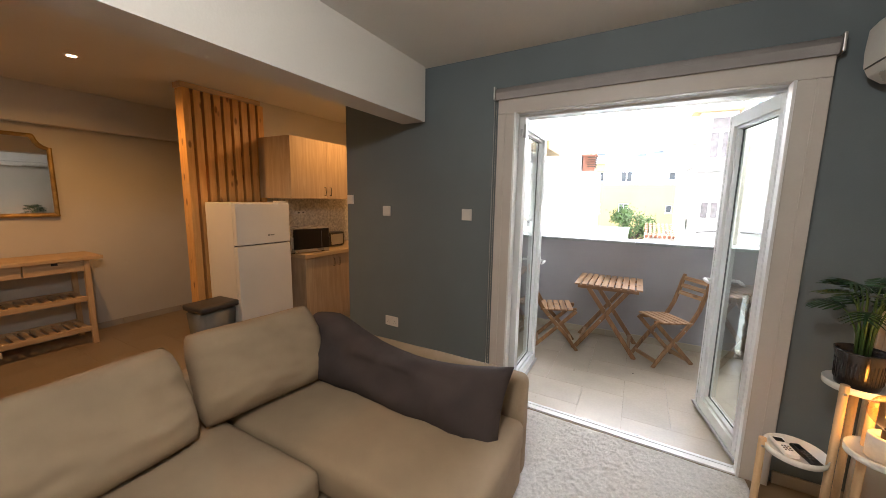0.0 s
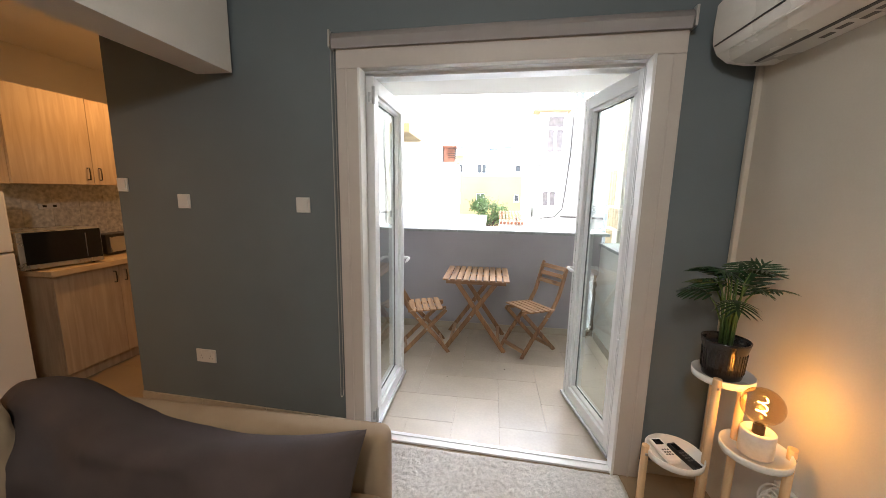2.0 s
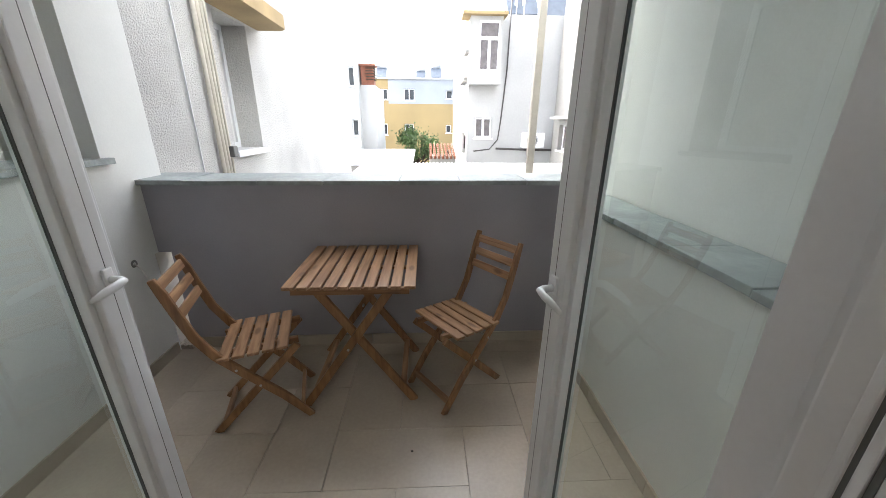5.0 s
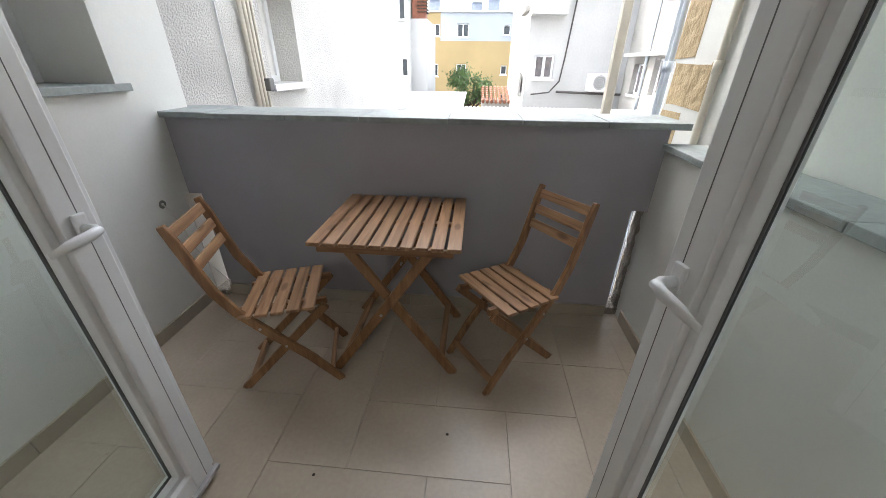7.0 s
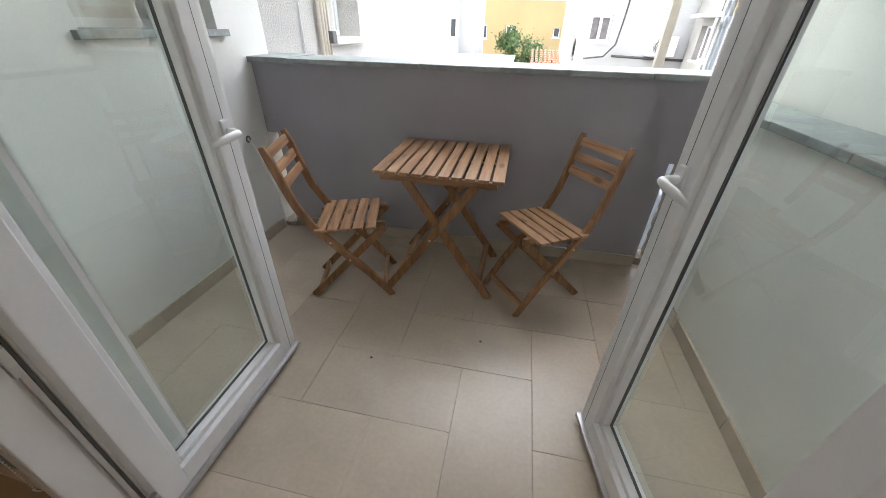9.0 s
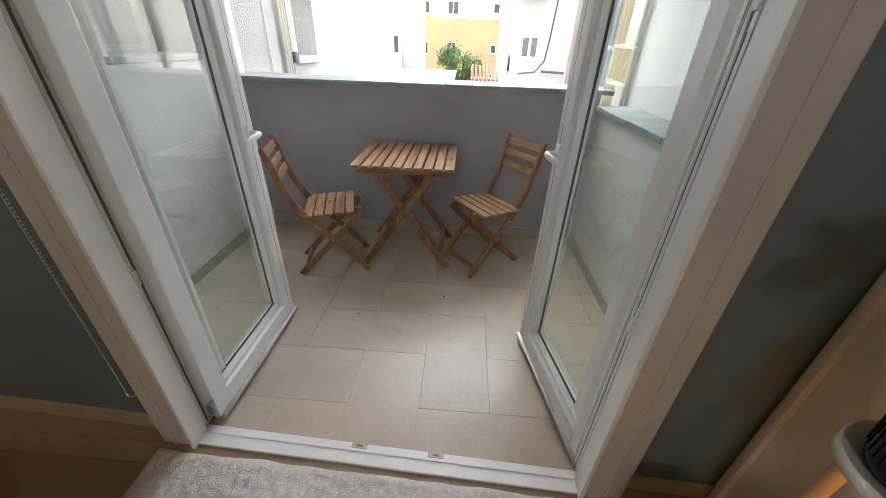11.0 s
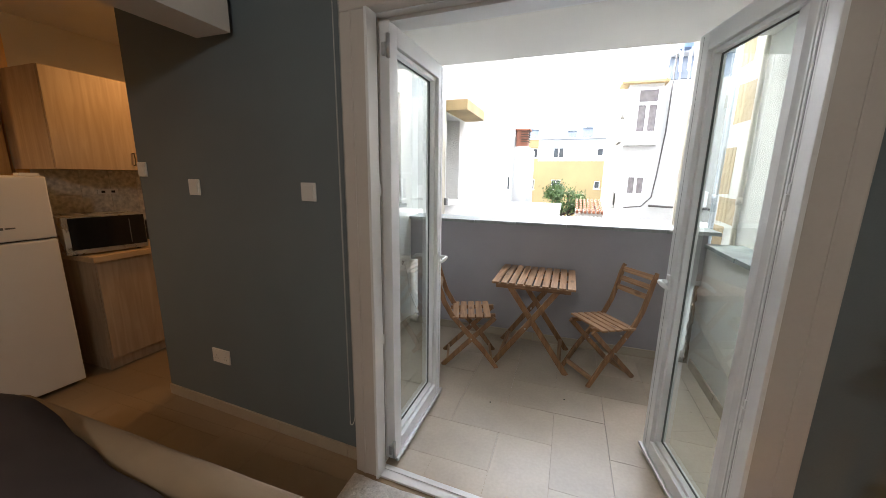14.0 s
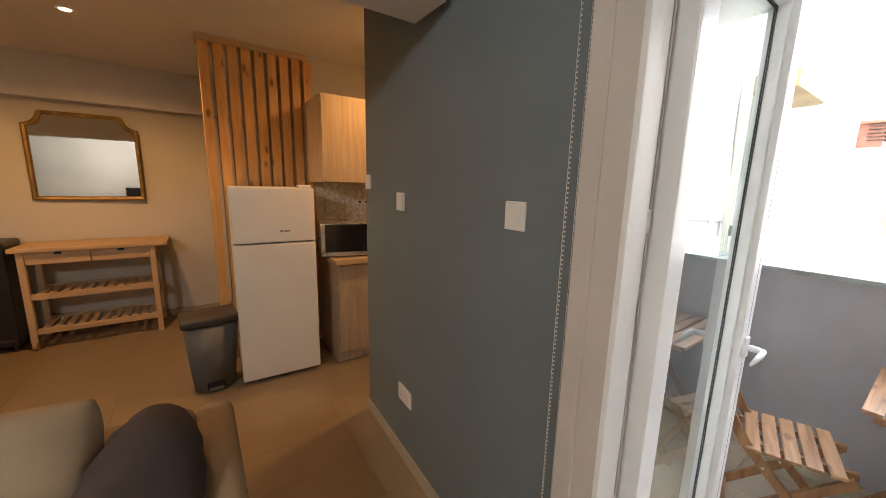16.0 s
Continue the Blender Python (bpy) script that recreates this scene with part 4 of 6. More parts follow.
def potted_plant():
    px, py, pz = 1.149, 2.345, 0.778
    t = thing("potted_plant", "artificial split-leaf green plant in a ribbed black pot", "potted plant", pose(px, py, pz))
    bm = bmesh.new()
    lathe(bm, [(0, 0), (0.058, 0), (0.066, 0.006), (0.071, 0.03), (0.075, 0.12), (0.082, 0.15), (0.083, 0.158), (0.079, 0.158), (0.074, 0.148), (0.070, 0.125), (0, 0.125)], 48)
    pot = part("pot", bm, M_POT, t, "glossy black ribbed pot")
    bm = bmesh.new()
    for k in range(36):
        a = 2 * math.pi * k / 36
        tube(bm, [(0.0715 * math.cos(a), 0.0715 * math.sin(a), 0.03), (0.0752 * math.cos(a), 0.0752 * math.sin(a), 0.115)], 0.0013, 5)
    part("rib", bm, M_POT, pot)
    bm = bmesh.new()
    lathe(bm, [(0.071, 0.128), (0.04, 0.134), (0, 0.137)], 24)
    part("soil", bm, M_SOIL, t, "dark potting soil")
    rnd = random.Random(4)
    n = 15
    for i in range(n):
        a = i * 2.39996 + 0.6
        ca, sa = math.cos(a), math.sin(a)
        k = (i + 0.5) / n
        reach = 0.02 + 0.065 * math.sqrt(k)
        rise = 0.310 - 0.120 * k + rnd.uniform(-0.02, 0.02)
        top = Vector((min(ca * reach, 0.055), sa * reach, 0.145 + rise))
        pts = [Vector((ca * 0.02, sa * 0.02, 0.125)), Vector((ca * 0.024, sa * 0.024, 0.135 + rise * 0.45)), Vector((top.x * 0.62, top.y * 0.62, 0.135 + rise * 0.85)), top]
        bm = bmesh.new()
        tube(bm, pts, [0.0042, 0.0036, 0.003, 0.002], 6)
        part("stem", bm, M_STEM, t, "pale green stem")
        bm = bmesh.new()
        ln = rnd.uniform(0.108, 0.138)
        dirv = (ca if ca < 0.2 else ca * 0.25, sa, rnd.uniform(0.3, 0.9) - 0.25 * k)
        leaf_mesh(bm, top - Vector(dirv).normalized() * 0.02, dirv, ln, ln * 0.58, rnd.uniform(-0.5, 0.5), i)
        part("leaf", bm, M_LEAF, t)


potted_plant()


def table_lamp():
    t = thing("table_lamp", "smoked globe bulb glowing amber on a speckled ceramic base", "lamp", pose(1.176, 2.152, 0.583))
    bm = bmesh.new()
    lathe(bm, [(0, 0), (0.049, 0), (0.052, 0.003), (0.052, 0.088), (0.048, 0.092), (0.040, 0.092), (0.030, 0.080), (0, 0.080)], 40)
    part("base", bm, M_TERRAZZO, t)
    bm = bmesh.new()
    lathe(bm, [(0.018, 0.078), (0.018, 0.112), (0.014, 0.116)], 20)
    part("socket", bm, M_BRASS, t)
    bm = bmesh.new()
    c, r = 0.185, 0.064
    lathe(bm, [(0.016, 0.112), (0.022, 0.122)] + [(r * math.sin(a), c - r * math.cos(a)) for a in [0.5 + (math.pi - 0.5) * k / 16 for k in range(16)]] + [(0, c + r)], 36)
    b = part("bulb", bm, M_BULB, t, "smoked glass globe bulb")
    b.visible_shadow = False
    bm = bmesh.new()
    pts = [(0.016 * math.cos(k * 0.55) * (1 - k / 60), 0.016 * math.sin(k * 0.55), 0.150 + 0.0028 * k) for k in range(24)]
    tube(bm, pts, 0.0022, 6)
    f = part("filament", bm, M_FILAMENT, t, "glowing spiral filament")
    f.visible_shadow = False
    return t


table_lamp()


def remote(name, label, material, m, l, w, keys):
    t = thing(name, label, "remote control", m)
    bm = bmesh.new()
    box(bm, -w / 2, w / 2, -l / 2, l / 2, 0, 0.018, 0.005)
    part("case", bm, material, t)
    bm = bmesh.new()
    box(bm, -w / 2 + 0.008, w / 2 - 0.008, l * 0.18, l * 0.42, 0.0175, 0.019)
    part("display", bm, M_SCREEN, t)
    bm = bmesh.new()
    for i in range(keys):
        bmesh.ops.create_cone(bm, cap_ends=True, segments=10, radius1=0.004, radius2=0.004, depth=0.003, matrix=Matrix.Translation(((i % 3 - 1) * 0.011, -0.035 + (i // 3) * 0.014, 0.0185)))
    part("button", bm, M_BIN, t)


remote("air_conditioner_remote", "white air conditioner remote lying on a tray", M_PLASTIC, pose(0.942, 2.285, 0.448, 0, 0, 12), 0.13, 0.05, 9)
remote("television_remote", "black television remote lying on a tray", M_BLACK, pose(1.008, 2.262, 0.448, 0, 0, 18), 0.14, 0.036, 12)


def cable_bundle():
    t = thing("cable_bundle", "tangled white extension cable plugged in low down", "cable", pose(1.33, 2.19, 0.36))
    bm = bmesh.new()
    rnd = random.Random(2)
    for k in range(5):
        r = rnd.uniform(0.025, 0.05)
        cx, cy, cz = -0.045 + rnd.uniform(-0.015, 0.01), rnd.uniform(-0.05, 0.05), rnd.uniform(-0.03, 0.05)
        tl = rnd.uniform(-0.8, 0.8)
        tube(bm, [(cx + 0.02 * math.sin(a + tl), cy + r * math.cos(a), cz + r * math.sin(a)) for a in [2 * math.pi * i / 18 for i in range(18)]], 0.004, 7, True)
    part("loop", bm, M_CABLE, t)
    bm = bmesh.new()
    box(bm, -0.008, 0.015, -0.045, 0.045, -0.06, 0.06, 0.004)
    part("socket_plate", bm, M_PLASTIC, t, "white socket plate")
    bm = bmesh.new()
    box(bm, -0.05, -0.008, -0.03, 0.03, -0.045, 0.0, 0.005)
    part("plug", bm, M_PLASTIC, t)
    bm = bmesh.new()
    tube(bm, [(-0.04, 0.03, -0.05), (-0.05, 0.06, -0.12), (-0.05, 0.05, -0.25), (-0.03, 0.02, -0.352)], 0.0045, 8)
    part("cord", bm, M_BLACK, t, "black cord")


cable_bundle()

# television on the right-hand wall, seen in the mirror
tv = thing("television", "flat black television hung on the cream wall", "television", pose(1.345, 0.80, 0.98))
bm = bmesh.new()
box(bm, -0.06, -0.012, -0.52, 0.52, -0.31, 0.31, 0.006)
part("case", bm, M_BLACK, tv)
bm = bmesh.new()
box(bm, -0.0625, -0.0585, -0.505, 0.505, -0.295, 0.295)
part("screen", bm, M_SCREEN, tv)
bm = bmesh.new()
box(bm, -0.012, 0.0, -0.15, 0.15, -0.12, 0.12)
part("bracket", bm, M_BLACK, tv)

# ceiling lamp and recessed spots
t_ = thing("ceiling_lamp", "round white glass ceiling lamp, lit", "lamp", pose(0.03, 0.2, CEIL))
bm = bmesh.new()
lathe(bm, [(0, 0), (0.10, 0), (0.10, -0.02), (0.09, -0.025), (0, -0.025)], 28)
part("mount", bm, M_WHITE, t_)
for sx, sy in SPOTS:
    t_ = thing("recessed_spot", "small lit recessed ceiling spot with a white ring", "lamp", pose(sx, sy, CEIL), "recessed ceiling spots")
    bm = bmesh.new()
    lathe(bm, [(0.030, -0.004), (0.043, -0.006), (0.045, 0.0), (0.030, 0.0)], 24)
    part("ring", bm, M_WHITE, t_)
    bm = bmesh.new()
    lathe(bm, [(0, -0.003), (0.029, -0.003), (0.029, -0.001), (0, -0.001)], 20)
    part("lens", bm, M_SPOTLENS, t_, "glowing lens").visible_shadow = False


# ---- kitchen and dining side ----
def slat_screen():
    t = thing("slat_screen", "floor-to-ceiling varnished pine slat screen behind the fridge", "room divider", pose(-3.50, 2.12, 0))
    n = 9
    for i in range(n):
        bm = bmesh.new()
        y = 0.02 + i * 0.092
        box(bm, -0.095, 0.036, -0.033, 0.033, 0.02, 2.50, 0.004, Matrix.Translation((0, y, 0)))
        part("slat", bm, M_PINE, t)
    bm = bmesh.new()
    box(bm, -0.09, 0.04, -0.03, 0.758, 2.50, 2.548, 0.003)
    part("top_rail", bm, M_BIRCH_Y, t)
    bm = bmesh.new()
    box(bm, -0.09, 0.04, -0.03, 0.758, 0.0, 0.025, 0.003)
    part("bottom_rail", bm, M_BIRCH_Y, t)
    return t


slat_screen()
structure(boxes("wall_stub", [(-3.55, -3.47, 2.88, 2.97, 0, CEIL)], M_CREAM), "cream end of the kitchen wall", "wall")


def fridge():
    t = thing("fridge", "tall white two-door fridge freezer", "fridge", pose(-2.90, 2.465, 0, 0, 0, -2.5))
    boxes("body", [(-0.53, -0.055, -0.272, 0.272, 0.02, 1.455)], M_FRIDGE, t, "", 0.008)
    d = boxes("freezer_door", [(-0.05, 0.008, -0.274, 0.274, 1.062, 1.452)], M_FRIDGE, t, "white freezer door", 0.010)
    boxes("badge", [(0.0085, 0.0105, 0.03, 0.045, 1.135, 1.150), (0.0085, 0.0105, 0.052, 0.095, 1.138, 1.147)], M_BIN, d, "small grey badge")
    boxes("fridge_door", [(-0.05, 0.008, -0.274, 0.274, 0.035, 1.052)], M_FRIDGE, t, "white fridge door", 0.010)
    boxes("door_seal", [(-0.055, -0.05, -0.268, 0.268, 0.04, 1.448)], M_BIN, t, "grey door seal")
    boxes("hinge_cover", [(-0.10, -0.02, 0.17, 0.26, 1.455, 1.475)], M_PLASTIC, t, "", 0.004)
    for x in (-0.48, -0.08):
        for y in (-0.23, 0.23):
            bm = bmesh.new()
            tube(bm, [(x, y, 0), (x, y, 0.025)], 0.018, 10)
            part("foot", bm, M_BLACK, t)


fridge()


def arch_handle(parent, y, z, out=0.022):
    bm = bmesh.new()
    tube(bm, [(0.0, y, z - 0.045), (out, y, z - 0.045), (out + 0.003, y, z), (out, y, z + 0.045), (0.0, y, z + 0.045)], 0.0045, 8)
    part("handle", bm, M_BRASS, parent, "dark bronze bow handle")


def cabinet(name, label, y0, y1, z0, z1, x0, x1, doors, handle_z, plinth=False):
    t = thing(name, label, "cabinet", pose(x1, y0, 0))
    D = x0 - x1
    boxes("body", [(D, -0.021, 0, y1 - y0, z0, z1)], M_OAK_Z, t, "", 0.001)
    wdt = (y1 - y0) / doors
    for i in range(doors):
        a, b = i * wdt + 0.0015, (i + 1) * wdt - 0.0015
        d = boxes("door", [(-0.019, 0.0, a, b, z0 + 0.002, z1 - 0.002)], M_OAK_Z, t, "", 0.0015)
        arch_handle(d, (b - 0.04) if i % 2 == 0 else (a + 0.04), handle_z)
    if plinth:
        boxes("plinth", [(D + 0.05, -0.055, 0.0, y1 - y0, 0.0, z0)], M_OAK_Z, t)
    return t


cabinet("wall_cabinet", "pale oak laminate kitchen wall cabinet with bronze handles", 2.83, 3.83, 1.50, 2.155, -3.468, -2.95, 2, 1.585)
cabinet("base_cabinet", "pale oak laminate kitchen base cabinet with plinth", 2.90, 3.80, 0.10, 0.855, -3.46, -2.86, 2, 0.76, True)
cabinet("base_cabinet", "pale oak laminate kitchen base cabinet with plinth", 3.805, 4.58, 0.10, 0.855, -3.46, -2.86, 2, 0.76, True)
tagged(boxes("worktop", [(-3.465, -2.82, 2.87, 4.59, 0.856, 0.898)], M_WORKTOP, None, "", 0.003), "pale maple laminate kitchen worktop", "worktop")
sp = structure(thing("splashback", "", "", pose(-3.468, 2.98, 0.90)), "patterned grey and cream tile splashback", "wall tiles")
for i in range(8):
    for j in range(3):
        bm = bmesh.new()
        box(bm, 0, 0.008, i * 0.2 + 0.001, i * 0.2 + 0.199, j * 0.2 + 0.001, j * 0.2 + 0.198, 0.001)
        part("tile", bm, M_MOSAIC, sp)


def microwave():
    t = thing("microwave", "silver microwave oven with black glass door", "microwave", pose(-2.96, 2.80, 0.90, 0, 0, -12))
    boxes("case", [(-0.36, -0.012, 0.0, 0.46, 0.012, 0.275)], M_CHROME, t, "", 0.004)
    boxes("door", [(-0.012, 0.008, 0.0, 0.46, 0.012, 0.275)], M_CHROME, t, "silver door frame", 0.004)
    boxes("door_glass", [(0.006, 0.0105, 0.03, 0.455, 0.045, 0.268)], M_SCREEN, t, "black glass")
    boxes("control_strip", [(0.0095, 0.012, 0.36, 0.365, 0.06, 0.24)], M_BIN, t)
    for y in (0.05, 0.41):
        boxes("foot", [(-0.3, -0.04, y - 0.015, y + 0.015, -0.002, 0.013)], M_BLACK, t)


microwave()
to = thing("toaster", "black and steel toaster on the worktop", "toaster", pose(-3.06, 3.44, 0.898))
boxes("body", [(-0.16, 0.0, 0, 0.26, 0.01, 0.185)], M_BLACK, to, "", 0.02)
boxes("side_panel", [(0.0, 0.006, 0.03, 0.23, 0.03, 0.16)], M_CHROME, to, "steel panel", 0.003)
boxes("lever", [(-0.10, -0.06, -0.02, 0.0, 0.10, 0.12)], M_BLACK, to, "", 0.003)
ex = thing("double_socket", "white double socket on the kitchen splashback", "socket", pose(-3.46, 3.28, 1.30))
boxes("plate", [(0, 0.012, 0, 0.146, 0, 0.04)], M_PLASTIC, ex, "", 0.002)
boxes("switch", [(0.012, 0.016, 0.025, 0.05, 0.012, 0.03), (0.012, 0.016, 0.095, 0.12, 0.012, 0.03)], M_BLACK, ex)


def pedal_bin():
    t = thing("pedal_bin", "grey plastic pedal bin with a dark lid", "bin", pose(-2.965, 2.025, 0, 0, 0, 4) @ Matrix.Diagonal((1, 1, 0.905, 1)))
    bm = bmesh.new()
    lo = box(bm, -0.22, 0.0, -0.125, 0.125, 0.0, 0.56)
    for v in bm.verts:
        if v.co.z > 0.3:
            v.co.y *= 1.30
            v.co.x = -0.11 + (v.co.x + 0.11) * 1.22
    bmesh.ops.bevel(bm, geom=bm.edges[:], offset=0.028, segments=3, affect="EDGES")
    part("body", bm, M_BIN, t, "", True)
    bm = bmesh.new()
    box(bm, -0.25, 0.035, -0.175, 0.175, 0.555, 0.615, 0.02)
    part("lid", bm, M_BINLID, t, "dark grey hinged lid", True)
    boxes("pedal_recess", [(-0.02, 0.004, -0.055, 0.055, 0.012, 0.085)], M_BLACK, t, "", 0.003)
    boxes("pedal", [(0.0, 0.03, -0.045, 0.045, 0.02, 0.036)], M_BIN, t, "", 0.004)


pedal_bin()


def kitchen_trolley():
    t = thing("kitchen_trolley", "birch kitchen trolley with two drawers and slatted shelves", "trolley", pose(-4.93, 0.72, 0))
    boxes("top", [(0.0, 0.47, -0.02, 1.02, 0.865, 0.90)], M_BIRCH_Y, t, "", 0.005)
    for x in (0.04, 0.42):
        for y in (0.04, 0.90):
            foot = 0.07 if y < 0.5 else 0.0
            boxes("leg", [(x - 0.022, x + 0.022, y - 0.022, y + 0.022, foot, 0.865)], M_BIRCH_Z, t, "", 0.003)
            if foot:
                bm = bmesh.new()
                tube(bm, [(x, y - 0.014, 0.045), (x, y + 0.014, 0.045)], 0.045, 20)
                part("wheel", bm, M_BIRCH_X, t)
    boxes("apron", [(0.03, 0.05, 0.06, 0.88, 0.745, 0.865), (0.06, 0.40, 0.03, 0.05, 0.745, 0.865), (0.06, 0.40, 0.89, 0.91, 0.745, 0.865)], M_BIRCH_Y, t)
    for a, b in ((0.065, 0.465), (0.475, 0.875)):
        d = boxes("drawer", [(0.41, 0.432, a, b, 0.755, 0.862)], M_BIRCH_Y, t, "", 0.002)
        c = (a + b) / 2
        boxes("grip", [(0.4315, 0.4335, c - 0.022, c + 0.022, 0.835, 0.858)], M_BLACK, d, "dark finger cutout")
    for z in (0.475, 0.165):
        boxes("shelf_rail", [(0.40, 0.43, 0.06, 0.88, z - 0.03, z + 0.02)], M_BIRCH_Y, t, "", 0.003)
        boxes("shelf_rail", [(0.03, 0.06, 0.06, 0.88, z - 0.03, z + 0.02)], M_BIRCH_Y, t, "", 0.003)
        for k in range(11):
            y = 0.075 + k * 0.0755
            boxes("slat", [(0.06, 0.40, y, y + 0.045, z - 0.01, z + 0.008)], M_BIRCH_X, t)


kitchen_trolley()


def wall_mirror():
    t = thing("wall_mirror", "gilt-framed wall mirror with scooped upper corners", "mirror", pose(-4.935, 1.185, 1.28, 0, 0, -1.8))
    W, H, c = 0.80, 0.80, 0.12

    def outline(g):
        w, h, k = W / 2 - g, H - g, c - g * 0.3
        pts = [(-w, g), (w, g), (w, h - k)]
        pts += [(w - k * 0.9 + k * 0.9 * math.cos(a) * 0 + k * (0.9 - 0.9 * math.sin(a)), h - k + k * (1 - math.cos(a))) for a in [0.2 + 1.2 * i / 4 for i in range(5)]]
        pts += [(w - k, h), (-w + k, h)]
        pts += [(-(w - k * 0.9 + k * (0.9 - 0.9 * math.sin(a))), h - k + k * (1 - math.cos(a))) for a in [1.4 - 1.2 * i / 4 for i in range(5)]]
        pts += [(-w, h - k)]
        return pts

    bm = bmesh.new()
    rings = []
    for g, x in ((0, 0.0), (0, 0.022), (0.012, 0.030), (0.028, 0.026), (0.036, 0.014), (0.036, 0.004)):
        rings.append([bm.verts.new((x, y, z)) for y, z in outline(g)])
    for a, b in zip(rings, rings[1:]):
        for i in range(len(a)):
            bm.faces.new((a[i], a[(i + 1) % len(a)], b[(i + 1) % len(a)], b[i]))
    part("frame", bm, M_GILT, t, "antique gilt moulding")
    bm = bmesh.new()
    bm.faces.new([bm.verts.new((0.006, y, z)) for y, z in outline(0.034)])
    part("glass", bm, M_MIRROR, t, "silvered mirror glass")


wall_mirror()


def dining_table():
    t = thing("dining_table", "birch dining table with a white cloth runner", "table", pose(-2.43, 0.69, 0))
    boxes("tabletop", [(-0.80, 0.0, -1.2, 0.0, 0.70, 0.73)], M_BIRCH_Y, t, "", 0.006)
    for x in (-0.74, -0.06):
        for y in (-1.14, -0.06):
            boxes("leg", [(x - 0.025, x + 0.025, y - 0.025, y + 0.025, 0, 0.70)], M_BLACK, t, "dark table leg", 0.003)
    boxes("apron", [(-0.72, -0.08, -0.075, -0.055, 0.63, 0.70), (-0.72, -0.08, -1.145, -1.125, 0.63, 0.70)], M_BIRCH_X, t)


dining_table()
su = thing("suitcase", "tall black suitcase standing by the trolley", "suitcase", pose(-4.72, 0.50, 0))
boxes("body", [(-0.2, 0.2, -0.17, 0.17, 0.05, 0.95)], M_BLACK, su, "", 0.03)
for y in (-0.13, 0.13):
    boxes("wheel", [(0.12, 0.17, y - 0.012, y + 0.012, 0.0, 0.055)], M_BINLID, su, "", 0.004)
boxes("handle", [(-0.05, 0.05, -0.06, 0.06, 0.95, 1.0)], M_BLACK, su, "", 0.01)
boxes("zip_band", [(0.195, 0.206, -0.15, 0.15, 0.10, 0.12)], M_BINLID, su, "", 0.002)

# ---- outdoors ----
M_FACADE = principled("white_facade_paint", (0.46, 0.46, 0.45), 0.85, spread=0.07, scale=0.6, bump=0.1, fine=20)
M_FACADE2 = principled("weathered_white_facade", (0.37, 0.36, 0.34), 0.85, spread=0.14, scale=0.8, bump=0.15, fine=20)
M_YELLOW = principled("ochre_facade_paint", (0.36, 0.265, 0.125), 0.85, spread=0.08, scale=0.5, bump=0.1, fine=20)
M_PALEBLUE = principled("pale_blue_facade_paint", (0.36, 0.385, 0.42), 0.85, spread=0.08, scale=0.5, bump=0.1, fine=20)
M_BLUE = principled("blue_balcony_paint", (0.03, 0.16, 0.50), 0.6, spread=0.1, scale=2, bump=0.05)
M_BLUETANK = principled("dull_blue_plastic", (0.09, 0.15, 0.27), 0.5, spread=0.1, scale=2, bump=0.05)
M_PANE = principled("dark_window_pane", (0.05, 0.06, 0.07), 0.12, spread=0.2, scale=2, bump=0)
M_CURTAIN = principled("grey_curtain", (0.20, 0.18, 0.18), 0.8, spread=0.15, scale=9, bump=0.2)
# Panes paled to put the recess's light into their colour; no net curtain.
M_RECESS = principled("pale_lit_recess_pane", (0.70, 0.69, 0.66), 0.3, spread=0.06, scale=8, bump=0.05)
M_OCHRE = principled("ochre_canopy_paint", (0.44, 0.32, 0.16), 0.85, spread=0.12, scale=3, bump=0.15)
M_ROOF = principled("white_corrugated_sheet", (0.40, 0.41, 0.42), 0.45, spread=0.08, scale=1.2, bump=0.05)
M_TERRA = principled("terracotta_roof_tile", (0.20, 0.07, 0.032), 0.85, spread=0.2, scale=6, bump=0.2, island=0.15)
M_STONE = stucco("ochre_sandstone", (0.60, 0.46, 0.27), 16, 0.8, 0.03, 0.2)
M_PIPE = principled("cream_pipe", (0.66, 0.62, 0.52), 0.5, spread=0.06, scale=6, bump=0.02)
M_PIPEW = principled("pale_blue_grey_pipe", (0.58, 0.63, 0.70), 0.5, spread=0.06, scale=6, bump=0.02)
M_TANK = principled("galvanised_tank", (0.55, 0.57, 0.60), 0.4, metal=0.5, spread=0.1, scale=5, bump=0.05)
M_SOLAR = principled("solar_panel_blue", (0.10, 0.12, 0.15), 0.2, spread=0.1, scale=5, bump=0)
M_BARK = principled("tree_bark", (0.10, 0.07, 0.05), 0.95, spread=0.3, scale=12, bump=0.8)
M_FOLIAGE = principled("bright_foliage", (0.085, 0.155, 0.035), 0.6, spread=0.3, scale=3, bump=0.1, island=0.35)
M_ASPHALT = principled("asphalt", (0.06, 0.06, 0.058), 0.9, spread=0.2, scale=2, bump=0.4)
M_BRICKRED = principled("red_brown_louvre", (0.25, 0.09, 0.05), 0.7, spread=0.15, scale=6, bump=0.1)
GROUND = -3.3
structure(boxes("ground", [(-400, 400, 3.0, 700, GROUND - 0.3, GROUND)], M_ASPHALT), "grey asphalt yard and streets far below", "ground")


def tall(x, y, k):
    """Place a far building whose heights are k times those given, still on the ground."""
    return pose(x, y, GROUND * (1 - k)) @ Matrix.Diagonal((1, 1, k, 1))


